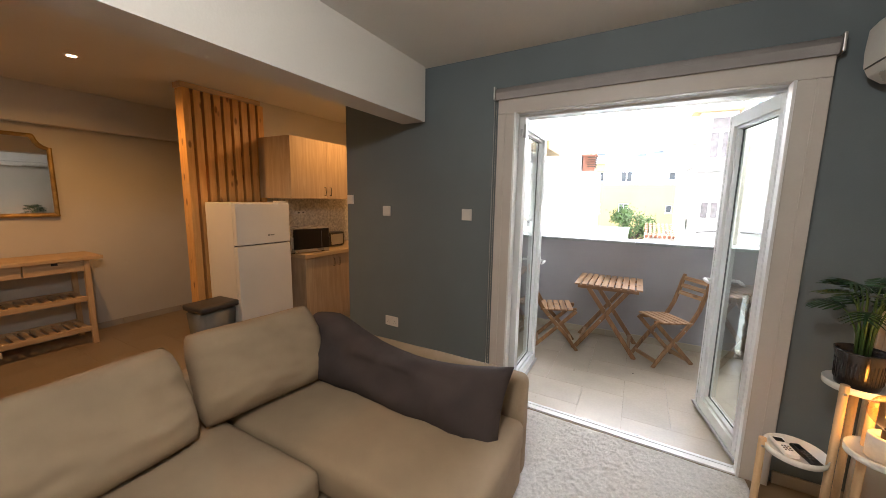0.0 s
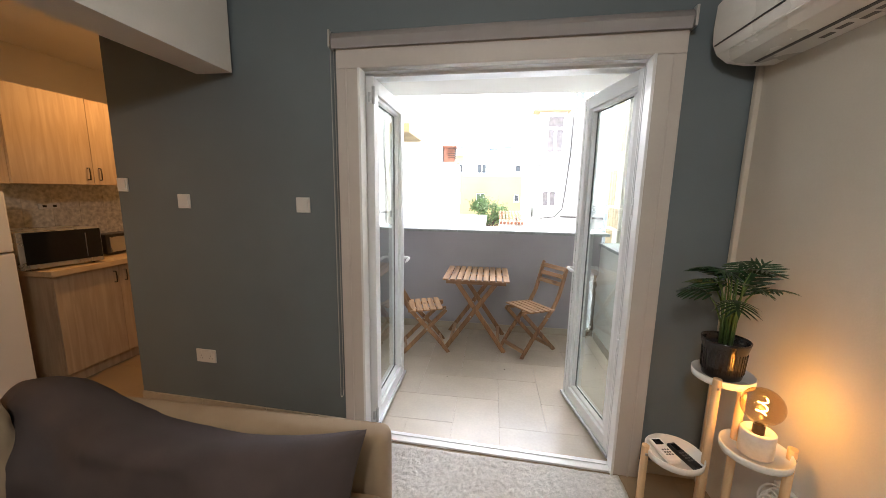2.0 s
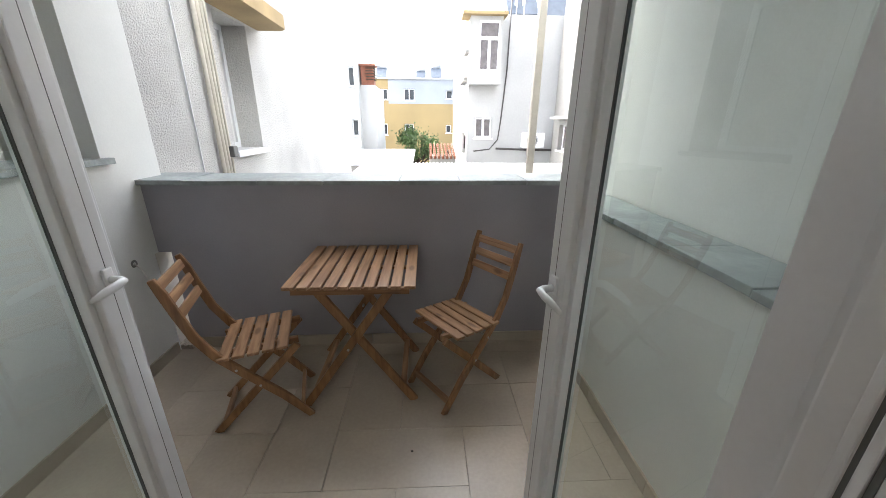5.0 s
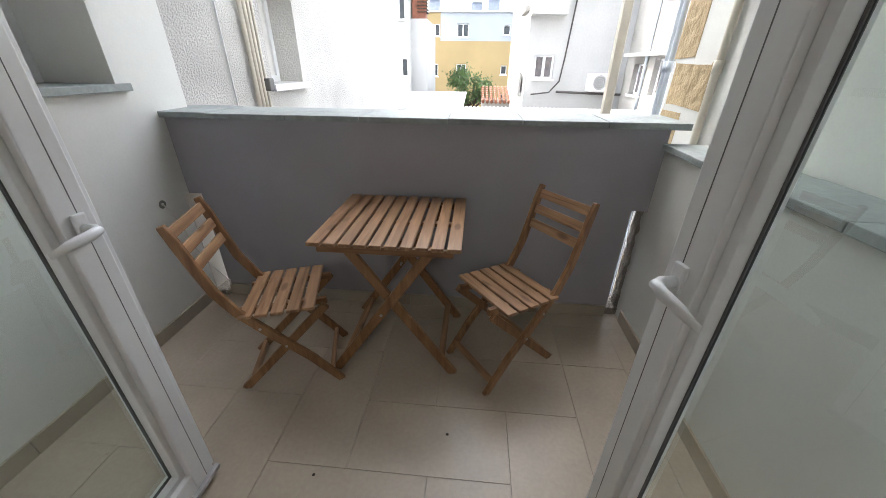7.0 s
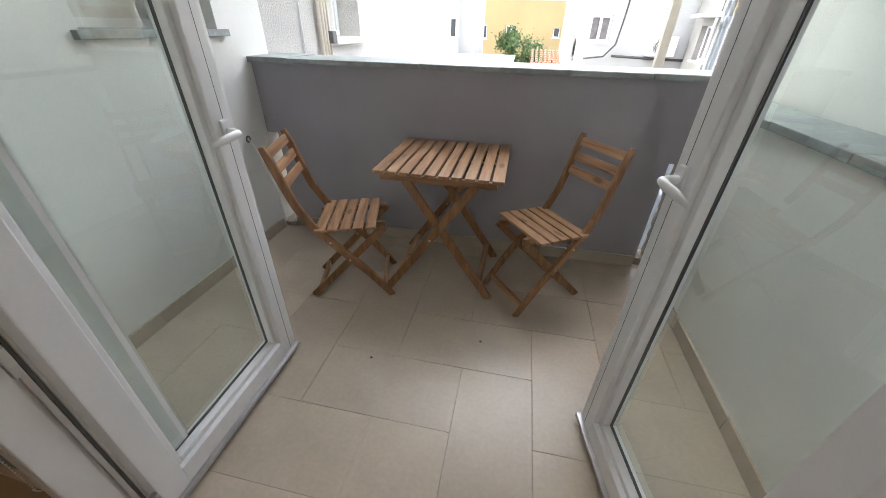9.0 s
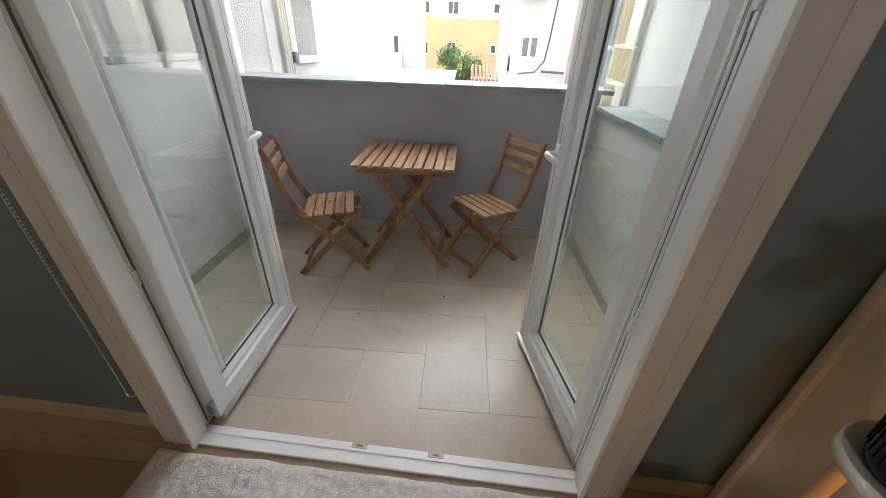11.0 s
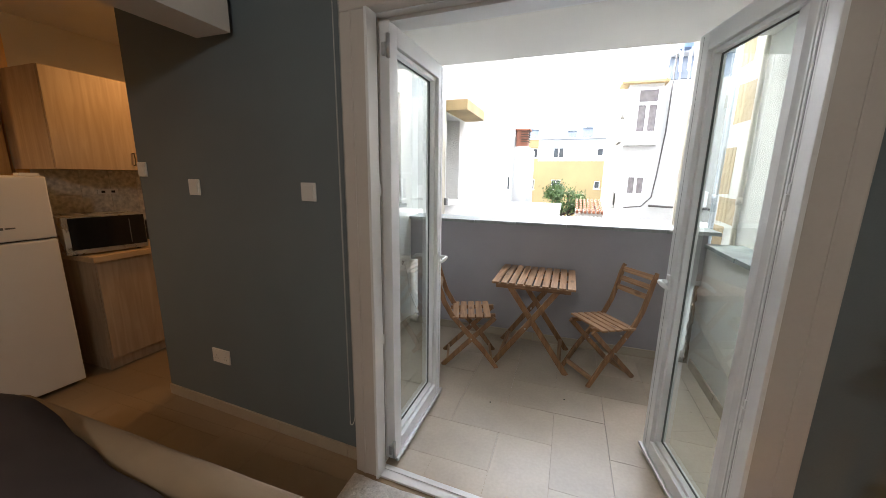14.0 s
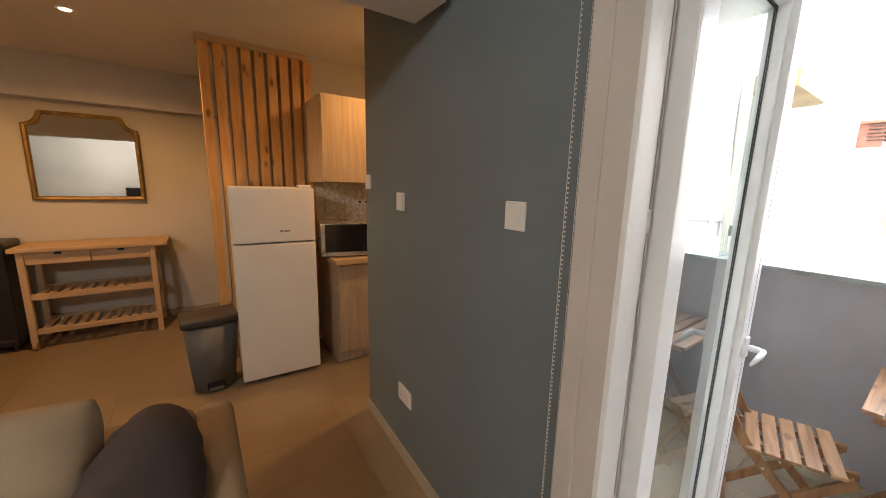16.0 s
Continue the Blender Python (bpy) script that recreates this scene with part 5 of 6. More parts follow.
def pierced(bm, u0, u1, z0, z1, holes, y0, y1):
    """A wall slab along x, y0 to y1 thick, with rectangular openings (u0, u1, z0, z1)."""
    us = sorted({u0, u1, *(h[0] for h in holes), *(h[1] for h in holes)})
    zs = sorted({z0, z1, *(h[2] for h in holes), *(h[3] for h in holes)})
    for a, b in zip(us, us[1:]):
        for c, d in zip(zs, zs[1:]):
            cu, cz = (a + b) / 2, (c + d) / 2
            if not any(h[0] < cu < h[1] and h[2] < cz < h[3] for h in holes):
                box(bm, a, b, y0, y1, c, d)
    bmesh.ops.remove_doubles(bm, verts=bm.verts, dist=0.0005)


def window_in(parent, u0, u1, z0, z1, depth, leaves=2, back=M_PANE, sill=True, frame_mat=M_PVC):
    """A window set back in an opening; the facade's face is at y = 0, inside is +y."""
    fw = 0.05
    bm = bmesh.new()
    box(bm, u0, u0 + fw, depth, depth + 0.05, z0, z1)
    box(bm, u1 - fw, u1, depth, depth + 0.05, z0, z1)
    box(bm, u0 + fw, u1 - fw, depth, depth + 0.05, z0, z0 + fw)
    box(bm, u0 + fw, u1 - fw, depth, depth + 0.05, z1 - fw, z1)
    for i in range(1, leaves):
        c = u0 + (u1 - u0) * i / leaves
        box(bm, c - 0.035, c + 0.035, depth - 0.01, depth + 0.05, z0 + fw, z1 - fw)
    w_ = part("window", bm, frame_mat, parent, "white window frame")
    for i in range(leaves):
        a, b = u0 + (u1 - u0) * i / leaves + 0.04, u0 + (u1 - u0) * (i + 1) / leaves - 0.04
        boxes("pane", [(a, b, depth + 0.02, depth + 0.03, z0 + fw, z1 - fw)], back, w_)
    if sill:
        boxes("sill", [(u0 - 0.05, u1 + 0.05, -0.05, depth, z0 - 0.05, z0 - 0.002)], M_PVC, w_)
    return w_


# window of the flat, in the balcony's side wall (local x runs along +y, its inside is -x)
t_ = structure(thing("window_1", "", "", pose(-1.18, 0, 0, 0, 0, 90)), "recessed window with grey sill in the balcony wall", "window")
boxes("frame", [(WIN_Y0, WIN_Y0 + 0.05, 0.34, 0.39, WIN_Z, 2.2), (WIN_Y1 - 0.05, WIN_Y1, 0.34, 0.39, WIN_Z, 2.2), (WIN_Y0 + 0.05, WIN_Y1 - 0.05, 0.34, 0.39, WIN_Z, WIN_Z + 0.05), (WIN_Y0 + 0.05, WIN_Y1 - 0.05, 0.34, 0.39, 2.15, 2.2)], M_PVC, t_)
boxes("pane", [(WIN_Y0 + 0.05, WIN_Y1 - 0.05, 0.36, 0.37, WIN_Z + 0.05, 2.15)], M_RECESS, t_)
boxes("sill", [(WIN_Y0 - 0.03, WIN_Y1 + 0.05, -0.03, 0.34, WIN_Z - 0.019, WIN_Z + 0.012)], M_SLATE, t_, "", 0.003)

# rough-cast neighbour along the balcony's left
nb = thing("stucco_house", "white rough-cast neighbouring house wall with ochre window canopy", "house", pose(-1.25, 0, 0, 0, 0, 90))
bm = bmesh.new()
pierced(bm, 4.79, 10.75, GROUND, 7.0, [(5.86, 6.42, 1.17, 2.26), (8.2, 9.2, -2.0, -0.8)], 0.0, 0.35)
part("wall", bm, M_STUCCO, nb)
boxes("core", [(4.79, 10.75, 0.35, 4.0, GROUND, 7.0)], M_FACADE, nb)
window_in(nb, 5.86, 6.42, 1.17, 2.26, 0.22, 1, M_RECESS)
bm = bmesh.new()
prism(bm, [(5.74, -0.30), (6.62, -0.30), (6.70, -0.24), (6.70, 0.0), (5.74, 0.0)], 2.28, 2.40)
part("canopy", bm, M_OCHRE, nb, "ochre painted canopy slab")
for i, (y, r) in enumerate(((5.56, 0.016), (5.61, 0.016), (5.66, 0.013), (5.71, 0.010))):
    bm = bmesh.new()
    tube(bm, [(y, -0.03, -2.5), (y, -0.03, 6.5)], r, 10)
    part("pipe", bm, M_PIPE, nb, "cream drain pipe")
boxes("pipe_clamp", [(5.69, 5.76, -0.07, -0.01, 1.13, 1.22)], M_BIN, nb, "grey valve box", 0.01)
for y in (5.32, 10.1):
    bm = bmesh.new()
    tube(bm, [(y, -0.012, -1.0), (y, -0.012, 2.2 if y > 6 else 6.0)], 0.010 if y > 6 else 0.006, 8)
    part("conduit", bm, M_PVC, nb, "thin white conduit")
bm = bmesh.new()
box(bm, 4.79, 10.8, -0.05, 4.05, 7.0, 7.15)
part("roof", bm, M_FACADE, nb)

# cable stub on the balcony side wall
cb = thing("cable_stub", "loose pale cable from a hole in the wall", "cable", pose(-1.18, 4.41, 0.67))
bm = bmesh.new()
lathe(bm, [(0.022, 0.0), (0.018, 0.005), (0.009, 0.002)], 14)
bmesh.ops.rotate(bm, verts=bm.verts, cent=(0, 0, 0), matrix=Matrix.Rotation(radians(90), 3, "Y"))
part("rosette", bm, M_BIN, cb)
bm = bmesh.new()
tube(bm, [(0.0, 0, 0), (0.03, 0.0, -0.03), (0.04, 0.03, -0.14), (0.03, 0.08, -0.30), (0.06, 0.13, -0.45), (0.10, 0.17, -0.56), (0.08, 0.19, -0.64)], 0.004, 8)
part("cord", bm, M_CABLE, cb, "pale loose cord")

# cream wall of the own block behind the low wall, with stone quoins and pipes
structure(boxes("flank_wall", [(1.56, 1.80, 2.0, 4.82, GROUND, 7.0)], M_BALC), "cream rendered wall beside the balcony", "wall")
q = thing("stone_pier", "ochre sandstone pier with patches of cream render", "pier", pose(1.52, 4.84, GROUND))
boxes("core", [(0.02, 0.45, 0.0, 0.40, 0, 9.0)], M_BALC, q)
random.seed(8)
for y0_, y1_, z0_, z1_ in ((0.0, 0.30, -2.9, -2.5), (0.12, 0.40, -2.3, -1.7), (0.0, 0.34, -1.4, -1.0), (0.05, 0.38, -0.5, 0.1), (0.10, 0.40, 0.5, 0.88), (0.18, 0.39, 0.90, 1.10), (0.01, 0.37, 1.13, 1.35), (0.20, 0.40, 1.37, 1.75), (0.02, 0.34, 1.95, 2.25), (0.15, 0.38, 2.4, 2.9)):
    bm = bmesh.new()
    box(bm, 0.0165, 0.3, y0_, y1_, z0_ - GROUND, z1_ - GROUND, 0.005)
    for v in bm.verts:
        v.co += Vector((0, random.uniform(-0.012, 0.012), random.uniform(-0.015, 0.015)))
    part("stone", bm, M_STONE, q)
for x, y, r, mm in ((1.535, 4.80, 0.018, M_PIPE), (1.54, 5.29, 0.016, M_PIPEW), (1.54, 5.34, 0.016, M_PIPEW)):
    bm = bmesh.new()
    tube(bm, [(x, y, GROUND), (x, y, 6.5)], r, 12)
    for zc in (0.2, 1.3):
        tube(bm, [(x, y, zc), (x, y, zc + 0.06)], r * 1.25, 12)
    tagged(part("drain_pipe", bm, mm), "painted plastic drain pipe up the wall", "pipe")
pg = thing("pergola_frame", "cream painted metal pergola post and rail", "pergola", pose(1.30, 5.52, 0))
boxes("post", [(-0.028, 0.028, -0.028, 0.028, GROUND, 3.6)], M_PIPE, pg, "", 0.004)
boxes("rail", [(0.028, 1.1, -0.02, 0.02, 0.93, 0.985)], M_PIPE, pg, "", 0.004)

# corrugated roof below
rf = thing("corrugated_roof", "white corrugated metal shed roof below the balcony", "roof", pose(0, 0, 0))
bm = bmesh.new()
n_ = 420
x0_, x1_ = -1.22, 4.6
rows_ = []
for j, (y, z) in enumerate(((6.7, 0.266), (12.3, 0.40))):
    rows_.append([bm.verts.new((x0_ + (x1_ - x0_) * i / n_, y, z + 0.016 * math.sin(i * 2 * math.pi / 7))) for i in range(n_ + 1)])
for i in range(n_):
    bm.faces.new((rows_[0][i], rows_[0][i + 1], rows_[1][i + 1], rows_[1][i])).smooth = True
sheet = part("sheet", bm, M_ROOF, rf)
sheet.modifiers.new("thick", "SOLIDIFY").thickness = 0.008
boxes("wall", [(-1.2, 4.5, 6.85, 12.2, GROUND, 0.20)], M_FACADE2, rf)

# white house with the bay, straight ahead on the right
hb = thing("bay_house", "white rendered house with an upper bay and roof tanks", "house", tall(1.70, 14.0, 1.05))
bm = bmesh.new()
pierced(bm, 0, 4.6, GROUND, 3.95, [(0.24, 0.76, 0.80, 1.36)], 0, 0.25)
part("wall", bm, M_FACADE, hb)
boxes("core", [(0, 4.6, 0.25, 6.0, GROUND, 3.95)], M_FACADE, hb)
window_in(hb, 0.24, 0.76, 0.80, 1.36, 0.10, 2, M_CURTAIN)
bay = boxes("bay", [(-0.02, 0.86, -0.45, 0.0, 2.2, 2.52), (-0.02, 0.22, -0.45, 0.0, 2.52, 3.80), (0.80, 0.86, -0.45, 0.0, 2.52, 3.80), (0.22, 0.80, -0.45, 0.0, 3.70, 3.80), (0.22, 0.80, -0.05, 0.0, 2.52, 3.70)], M_FACADE, hb, "white upper bay")
bm = bmesh.new()
for a in ((0.22, 0.27, 2.52, 3.70), (0.75, 0.80, 2.52, 3.70), (0.27, 0.75, 2.52, 2.57), (0.27, 0.75, 3.65, 3.70), (0.27, 0.75, 3.26, 3.34), (0.47, 0.55, 2.57, 3.26)):
    box(bm, a[0], a[1], -0.44, -0.38, a[2], a[3])
wf = part("window_frame", bm, M_PVC, bay)
boxes("curtain", [(0.27, 0.47, -0.40, -0.39, 2.57, 3.26), (0.55, 0.75, -0.40, -0.39, 2.57, 3.26), (0.27, 0.75, -0.40, -0.39, 3.34, 3.65)], M_CURTAIN, bay)
bm = bmesh.new()
prism(bm, [(-0.25, -0.65), (0.95, -0.65), (0.95, 0.1), (-0.25, 0.1)], 3.80, 3.87)
part("bay_roof", bm, M_OCHRE, hb, "ochre tiled bay roof")
boxes("side_balcony", [(-0.12, 0.0, 0.3, 1.6, 2.35, 2.45)], M_FACADE2, hb)
boxes("side_canopy", [(-0.12, 0.0, -0.2, 0.5, 3.02, 3.08)], M_FACADE2, hb)
boxes("side_balcony", [(-0.12, 0.0, 0.3, 1.6, 0.35, 0.45), (-0.12, -0.06, 0.3, 1.6, 0.45, 0.95)], M_FACADE2, hb)
bm = bmesh.new()
tube(bm, [(1.15, -0.05, 4.6), (1.12, -0.05, 2.6), (1.02, -0.05, 1.3), (0.95, -0.08, 0.75), (0.7, -0.12, 0.48), (0.2, -0.2, 0.43)], 0.020, 8)
part("cable", bm, M_BINLID, hb, "dark cable down the facade")
bm = bmesh.new()
tube(bm, [(0.9, -0.1, 0.50), (2.2, -0.12, 0.46), (4.0, -0.12, 0.44)], 0.03, 8)
part("cable", bm, M_BINLID, hb)
ac = boxes("outdoor_unit", [(1.70, 2.36, -0.30, 0.0, 0.53, 0.95)], M_PVC, hb, "white outdoor air conditioning unit", 0.02)
bm = bmesh.new()
bmesh.ops.create_cone(bm, cap_ends=True, segments=28, radius1=0.17, radius2=0.17, depth=0.012, matrix=Matrix.Translation((1.98, -0.302, 0.74)) @ Matrix.Rotation(radians(90), 4, "X"))
part("fan_grille", bm, M_BIN, ac, "grey round fan grille")
bm = bmesh.new()
for k in range(3):
    tube(bm, [(1.98 + (0.05 + 0.05 * k) * math.cos(a), -0.312, 0.74 + (0.05 + 0.05 * k) * math.sin(a)) for a in [2 * math.pi * i / 24 for i in range(24)]], 0.006, 6, True)
part("guard", bm, M_PVC, ac)


def roof_tank(parent, x, y, z, s=1.0):
    """A solar water heater: drum on legs above a tilted panel."""
    bm = bmesh.new()
    tube(bm, [(x - 0.5 * s, y, z + 1.15 * s), (x + 0.5 * s, y, z + 1.15 * s)], 0.30 * s, 18)
    tk = part("tank", bm, M_TANK, parent, "silver solar water tank")
    for dx in (-0.4, 0.4):
        for dy in (-0.3, 0.3):
            bm = bmesh.new()
            bar(bm, (x + dx * s, y + dy * s, z), (x + dx * s, y, z + 1.15 * s), 0.04 * s, 0.04 * s)
            part("leg", bm, M_TANK, tk)
    bm = bmesh.new()
    box(bm, -0.5 * s, 0.5 * s, -0.03, 0.03, 0, 1.1 * s, 0, Matrix.Translation((x, y - 0.75 * s, z + 0.05)) @ Matrix.Rotation(radians(-40), 4, "X"))
    part("panel", bm, M_SOLAR, tk, "dark blue solar panel")


roof_tank(hb, 1.55, 0.9, 3.95, 0.9)
roof_tank(hb, 2.75, 1.2, 3.95, 1.0)
for dx, hgt in ((1.1, 5.8), (1.95, 5.9), (2.3, 5.6)):
    bm = bmesh.new()
    tube(bm, [(dx, 0.6, 3.95), (dx, 0.6, hgt)], 0.02, 6)
    tube(bm, [(dx - 0.25, 0.6, hgt - 0.3), (dx + 0.25, 0.6, hgt - 0.3)], 0.012, 6)
    part("aerial", bm, M_TANK, hb, "thin roof aerial")
bm = bmesh.new()
bmesh.ops.create_cone(bm, cap_ends=True, segments=24, radius1=0.17, radius2=0.17, depth=0.3, matrix=Matrix.Translation((1.45, 0.3, 4.95)))
btank = part("blue_tank", bm, M_BLUETANK, hb, "dull blue plastic water drum")
for dx in (1.34, 1.56):
    for dy in (0.19, 0.41):
        bm = bmesh.new()
        bar(bm, (dx, dy, 3.95), (dx, dy, 4.81), 0.03, 0.03)
        part("leg", bm, M_TANK, btank, "thin metal leg")

# the side wing that closes the yard on the right
sw = thing("side_house", "weathered white house wing with shuttered windows and pipes", "house", pose(4.35, 0, 0, 0, 0, -90))
bm = bmesh.new()
pierced(bm, -13.9, -6.2, GROUND, 5.2, [(-13.35, -12.6, 0.70, 1.40), (-12.2, -11.5, 0.75, 1.50), (-11.6, -10.7, 3.2, 4.2), (-9.8, -8.9, 3.2, 4.2)], 0, 0.25)
part("wall", bm, M_FACADE2, sw)
boxes("core", [(-13.9, -6.2, 0.25, 4.0, GROUND, 5.2)], M_FACADE2, sw)
for h_ in ((-13.35, -12.6, 0.70, 1.40), (-12.2, -11.5, 0.75, 1.50), (-11.6, -10.7, 3.2, 4.2), (-9.8, -8.9, 3.2, 4.2)):
    window_in(sw, *h_, 0.12, 2, M_CURTAIN)
boxes("ledge", [(-13.4, -11.4, -0.30, 0.0, 1.55, 1.62)], M_FACADE, sw)
for u in (-12.6, -8.3):
    bm = bmesh.new()
    tube(bm, [(u, -0.04, -1), (u, -0.04, 5.0)], 0.035, 8)
    part("pipe", bm, M_PIPEW, sw, "pale drain pipe")
bm = bmesh.new()
tube(bm, [(-12.3, -0.03, 2.6), (-10.0, -0.03, 2.45), (-9.0, -0.03, 2.7)], 0.018, 6)
part("cable", bm, M_BIN, sw)

# far white house on the left with the louvred chimney
fl = thing("far_white_house", "white house with small windows and a louvred chimney", "house", tall(-2.75, 20.0, 1.06))
bm = bmesh.new()
pierced(bm, -5.0, 0.16, GROUND, 4.25, [(-0.25, 0.05, 2.6, 3.35), (-0.2, 0.1, 0.6, 1.3)], 0, 0.25)
part("wall", bm, M_FACADE, fl)
boxes("core", [(-5.0, 0.16, 0.25, 5, GROUND, 4.25)], M_FACADE, fl)
boxes("annex", [(0.16, 0.86, 0.6, 4.0, GROUND, 2.7)], M_FACADE, fl)
window_in(fl, -0.25, 0.05, 2.6, 3.35, 0.1, 1, M_PANE)
window_in(fl, -0.2, 0.1, 0.6, 1.3, 0.1, 1, M_PANE)
ch = boxes("chimney", [(0.22, 0.80, 0.7, 1.3, 2.7, 3.45)], M_BRICKRED, fl, "red-brown chimney")
bm = bmesh.new()
for k in range(5):
    box(bm, 0.45, 0.86, 0.62, 1.34, 2.92 + k * 0.11, 2.95 + k * 0.11, 0, None)
part("louvre", bm, M_BARK, ch, "dark louvre")
boxes("chimney_cap", [(0.12, 0.90, 0.6, 1.4, 3.45, 3.53)], M_BRICKRED, fl)

# shed roof in pale sheet between
sh = thing("grey_shed", "pale grey sheet-roofed shed between the houses", "shed", pose(-1.4, 15.5, 0.0))
bm = bmesh.new()
box(bm, -1.2, 1.35, 0, 4.0, -0.05, 0.0, 0, Matrix.Translation((0, 0, 0.02)) @ Matrix.Rotation(radians(4), 4, "X"))
part("roof", bm, M_TANK, sh)
boxes("wall", [(-1.1, 1.25, 0.1, 3.9, GROUND, -0.05)], M_FACADE2, sh)

# the ochre and pale blue block
yb = thing("ochre_block", "ochre and pale blue apartment block with blue balconies", "apartment building", tall(-3.1, 30.0, 1.10))
W_ = 5.85
lowh = [(0.15, 0.75, 0.25, 0.95), (2.0, 2.65, 0.25, 0.95), (5.0, 5.4, 0.40, 0.90)]
uph = [(0.2, 0.85, 2.42, 3.05), (2.0, 2.75, 2.38, 3.08), (5.0, 5.45, 2.5, 3.0)]
lowest = [(0.3, 0.9, -2.2, -1.4), (2.0, 2.7, -2.2, -1.4), (5.0, 5.5, -1.3, -0.7)]
bm = bmesh.new()
pierced(bm, 0, W_, GROUND, 2.18, lowh + lowest, 0, 0.3)
part("wall", bm, M_YELLOW, yb, "ochre lower storeys")
bm = bmesh.new()
pierced(bm, 0.0, 0.9, 2.18, 3.62, [uph[0]], 0.0, 0.3)
part("wall", bm, M_YELLOW, yb)
bm = bmesh.new()
pierced(bm, 0.9, W_, 2.18, 3.62, uph[1:], 0, 0.3)
part("wall", bm, M_PALEBLUE, yb, "pale blue upper storey")
boxes("core", [(0.0, W_, 0.3, 9.0, GROUND, 3.55)], M_FACADE, yb)
for h_ in lowh + uph + lowest:
    window_in(yb, *h_, 0.12, 2 if h_[1] - h_[0] > 0.55 else 1, M_PANE)
for z in (-1.4, 0.0, 1.3, 2.9):
    b_ = boxes("balcony", [(W_, W_ + 0.55, 0.4, 3.2, z - 0.1, z)], M_FACADE, yb, "white balcony slab")
    boxes("balustrade", [(W_ + 0.5, W_ + 0.55, 0.4, 3.2, z, z + 0.75), (W_, W_ + 0.5, 0.4, 0.45, z, z + 0.75)], M_BLUE, b_, "blue painted balustrade")
boxes("roof", [(-0.1, W_ + 0.1, -0.1, 9.1, 3.62, 3.72)], M_FACADE, yb)
for x, y in ((-0.2 + 0.6, 1.2), (3.2, 2.5), (4.3, 1.0)):
    roof_tank(yb, x, y, 3.72, 0.75)

# more blocks that close the far view
for nm, x, y, w_, top, mm in (("far_block", 2.9, 34.0, 3.2, 3.3, M_FACADE2), ("far_block", -16, 42.0, 12.5, 3.4, M_FACADE), ("far_block", 6.5, 40.0, 22, 3.0, M_FACADE2)):
    fb = thing(nm, "distant pale apartment block with rows of windows", "apartment building", tall(x, y, 1.11), "distant blocks")
    hs = [(u + 0.6, u + 1.5, z, z + 1.1) for u in np.arange(0.2, w_ - 1.6, 2.4) for z in (-1.6, 1.2)]
    bm = bmesh.new()
    pierced(bm, 0, w_, GROUND, top, hs, 0, 0.3)
    part("wall", bm, mm, fb)
    boxes("core", [(0, w_, 0.3, 8, GROUND, top)], mm, fb)
    for h_ in hs:
        window_in(fb, *h_, 0.12, 2, M_PANE)

# terracotta roof
tr = thing("terracotta_roof", "low terracotta tiled roof beside the tree", "roof", tall(0.65, 18.0, 1.08))
bm = bmesh.new()
for i in range(16):
    for j in range(7):
        tube(bm, [(i * 0.17, j * 0.32, -0.20 + j * 0.055), (i * 0.17, j * 0.32 + 0.34, -0.16 + j * 0.055)], 0.066, 6)
part("tile", bm, M_TERRA, tr)
boxes("wall", [(-0.05, 2.6, 0.1, 2.2, GROUND, -0.22)], M_FACADE2, tr)


def tree():
    t = thing("tree", "leafy green citrus tree behind the sheds", "tree", pose(-0.05, 22.2, GROUND) @ Matrix.Diagonal((1, 1, 1.11, 1)))
    rnd = random.Random(12)
    bm = bmesh.new()
    tube(bm, [(0, 0, 0), (0.05, 0, 1.2), (0.02, 0.05, 2.3), (0, 0, 3.0)], [0.13, 0.11, 0.09, 0.05], 9)
    tips = []
    for k in range(15):
        a, r = rnd.uniform(0, 6.28), rnd.uniform(0.3, 1.0)
        tip = Vector((r * math.cos(a), r * math.sin(a), rnd.uniform(2.7, 4.0)))
        tube(bm, [(0.02, 0.03, rnd.uniform(1.8, 2.6)), tip * 0.5 + Vector((0, 0, 1.1)), tip], [0.05, 0.03, 0.01], 6)
        tips.append(tip)
    part("trunk", bm, M_BARK, t)
    vs, fs = [], []
    for k in range(4200):
        c = rnd.choice(tips) + Vector((rnd.gauss(0, 0.17), rnd.gauss(0, 0.17), rnd.gauss(0, 0.16)))
        d = Vector((rnd.gauss(0, 1), rnd.gauss(0, 1), rnd.gauss(0, 0.7))).normalized()
        e = d.orthogonal().normalized()
        e = Matrix.Rotation(rnd.uniform(0, 6.28), 3, d) @ e
        l_ = rnd.uniform(0.045, 0.085)
        i = len(vs)
        vs += [c - e * l_, c + d.cross(e) * l_ * 0.45, c + e * l_, c - d.cross(e) * l_ * 0.45]
        fs.append((i, i + 1, i + 2, i + 3))
    me = bpy.data.meshes.new("crown")
    me.from_pydata(vs, [], fs)
    me.materials.append(M_FOLIAGE)
    cr = new("crown", me)
    cr.parent = t
    tagged(cr, "bright green leaves", kind="stuff")


tree()

# ---- floor tiles in a herringbone of one by two ----
U, GAP = 0.3015, 0.0013


def tile_mesh(name, w, h, material):
    bm = bmesh.new()
    box(bm, GAP / 2, w - GAP / 2, GAP / 2, h - GAP / 2, -0.02, 0.0)
    top = [e for e in bm.edges if all(v.co.z > -0.001 for v in e.verts)]
    bmesh.ops.bevel(bm, geom=top, offset=0.0012 if material is M_TILE else 0.0003, segments=1, affect="EDGES")
    me = bpy.data.meshes.new(name)
    bm.to_mesh(me)
    bm.free()
    me.materials.append(material)
    return me


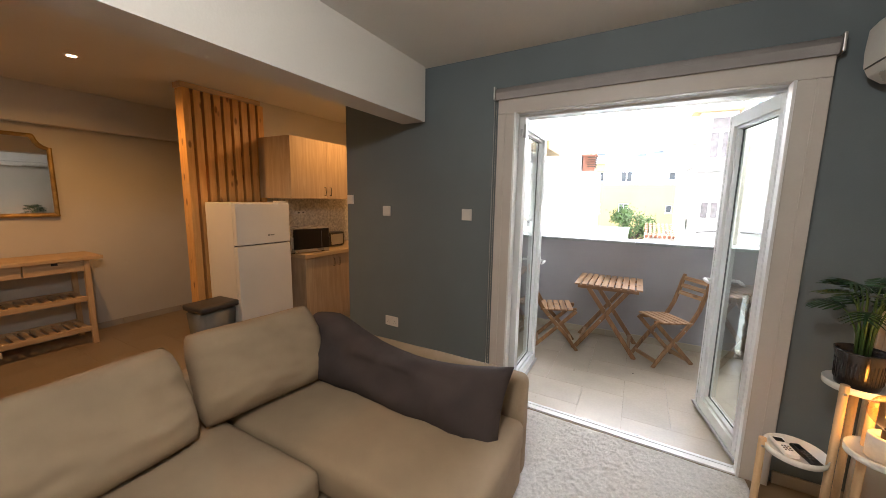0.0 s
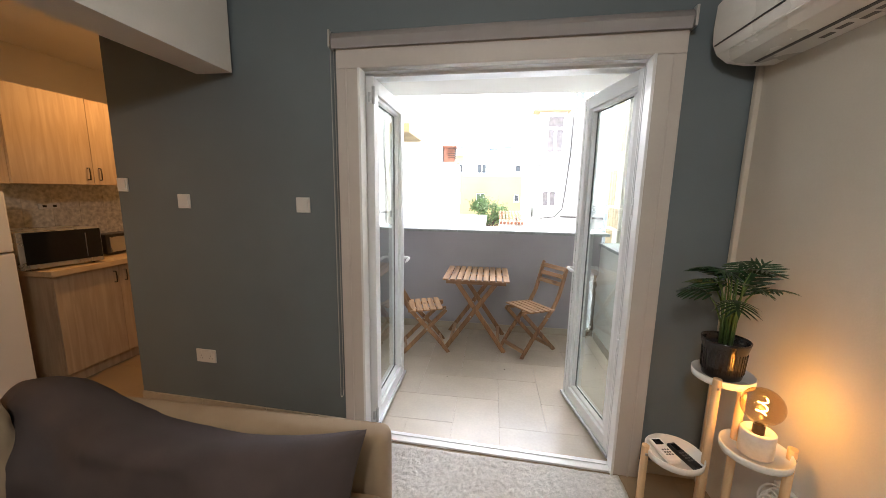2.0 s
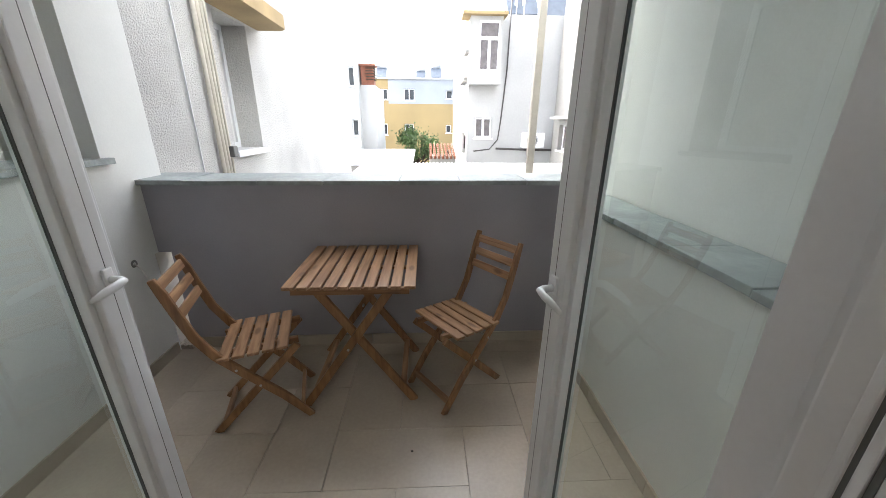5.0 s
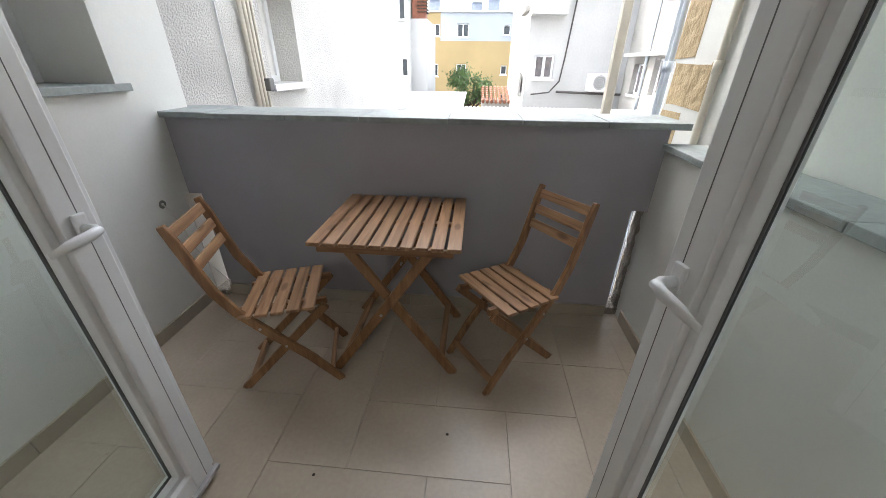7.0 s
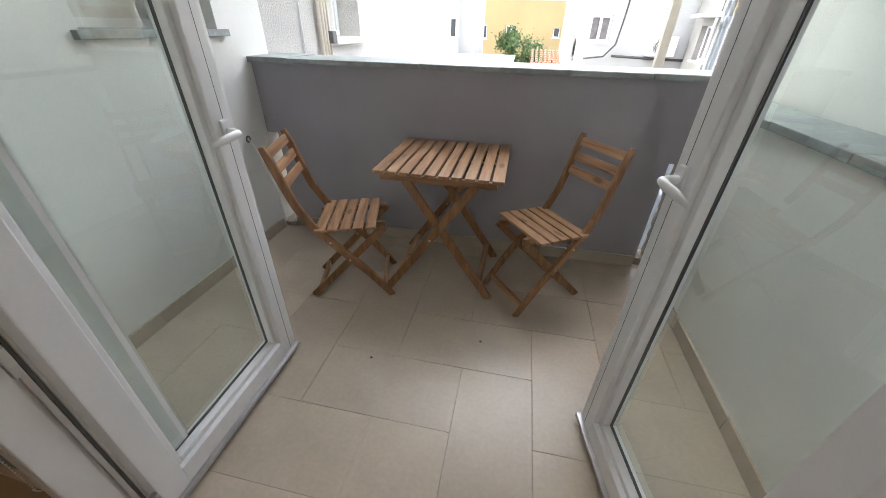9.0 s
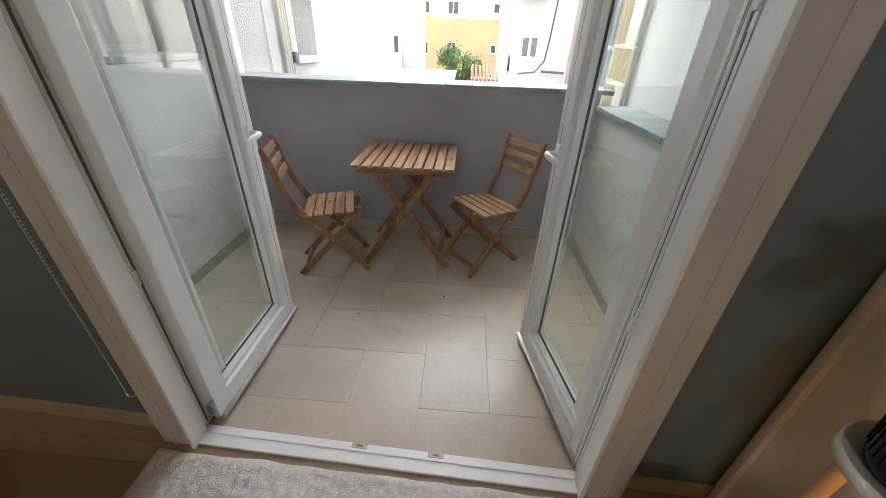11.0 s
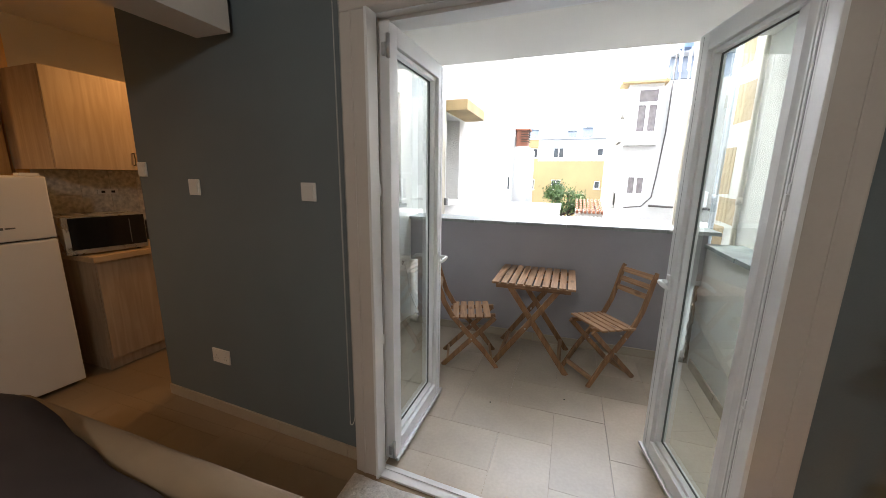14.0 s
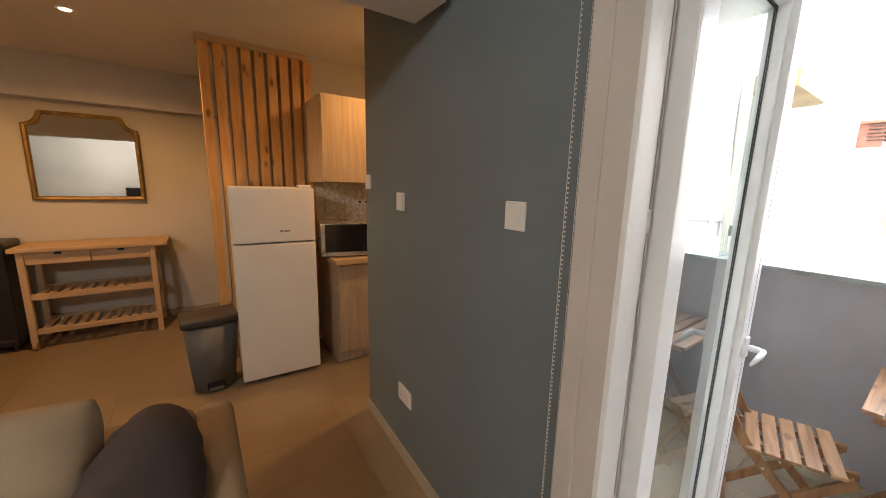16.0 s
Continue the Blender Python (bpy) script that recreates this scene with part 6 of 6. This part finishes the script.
def clipped_tile(x0, x1, y0, y1, material):
    bm = bmesh.new()
    box(bm, x0 + GAP / 2, x1 - GAP / 2, y0 + GAP / 2, y1 - GAP / 2, -0.02, 0.0)
    me = bpy.data.meshes.new("tile")
    bm.to_mesh(me)
    bm.free()
    me.materials.append(material)
    return me


def lay(parent, bounds, material, keep=None):
    flat_h, flat_v = tile_mesh("tile", 2 * U, U, material), tile_mesh("tile", U, 2 * U, material)
    bx0, bx1, by0, by1 = bounds
    ox, oy = -0.002, 3.266
    for i in range(math.floor((bx0 - ox) / U) - 2, math.ceil((bx1 - ox) / U) + 2):
        for j in range(math.floor((by0 - oy) / U) - 2, math.ceil((by1 - oy) / U) + 2):
            k = (i - j) % 4
            if k not in (3, 2):
                continue
            x0, y0 = ox + i * U, oy + j * U
            x1, y1 = x0 + (2 * U if k == 3 else U), y0 + (U if k == 3 else 2 * U)
            cx0, cx1, cy0, cy1 = max(x0, bx0), min(x1, bx1), max(y0, by0), min(y1, by1)
            if cx1 - cx0 < 0.02 or cy1 - cy0 < 0.02 or (keep and not keep((cx0 + cx1) / 2, (cy0 + cy1) / 2)):
                continue
            whole = (cx0, cx1, cy0, cy1) == (x0, x1, y0, y1)
            ob = new("tile", (flat_h if k == 3 else flat_v) if whole else clipped_tile(cx0, cx1, cy0, cy1, material))
            ob.parent = parent
            if whole:
                ob.location = (x0, y0, 0)


for bounds in ((-1.18, -0.605, 2.86, 4.70), (-0.605, 0.9025, 2.74, 4.70), (0.9025, 1.31, 2.80, 4.70)):
    lay(bpy.data.objects["balcony_floor"], bounds, M_TILE)
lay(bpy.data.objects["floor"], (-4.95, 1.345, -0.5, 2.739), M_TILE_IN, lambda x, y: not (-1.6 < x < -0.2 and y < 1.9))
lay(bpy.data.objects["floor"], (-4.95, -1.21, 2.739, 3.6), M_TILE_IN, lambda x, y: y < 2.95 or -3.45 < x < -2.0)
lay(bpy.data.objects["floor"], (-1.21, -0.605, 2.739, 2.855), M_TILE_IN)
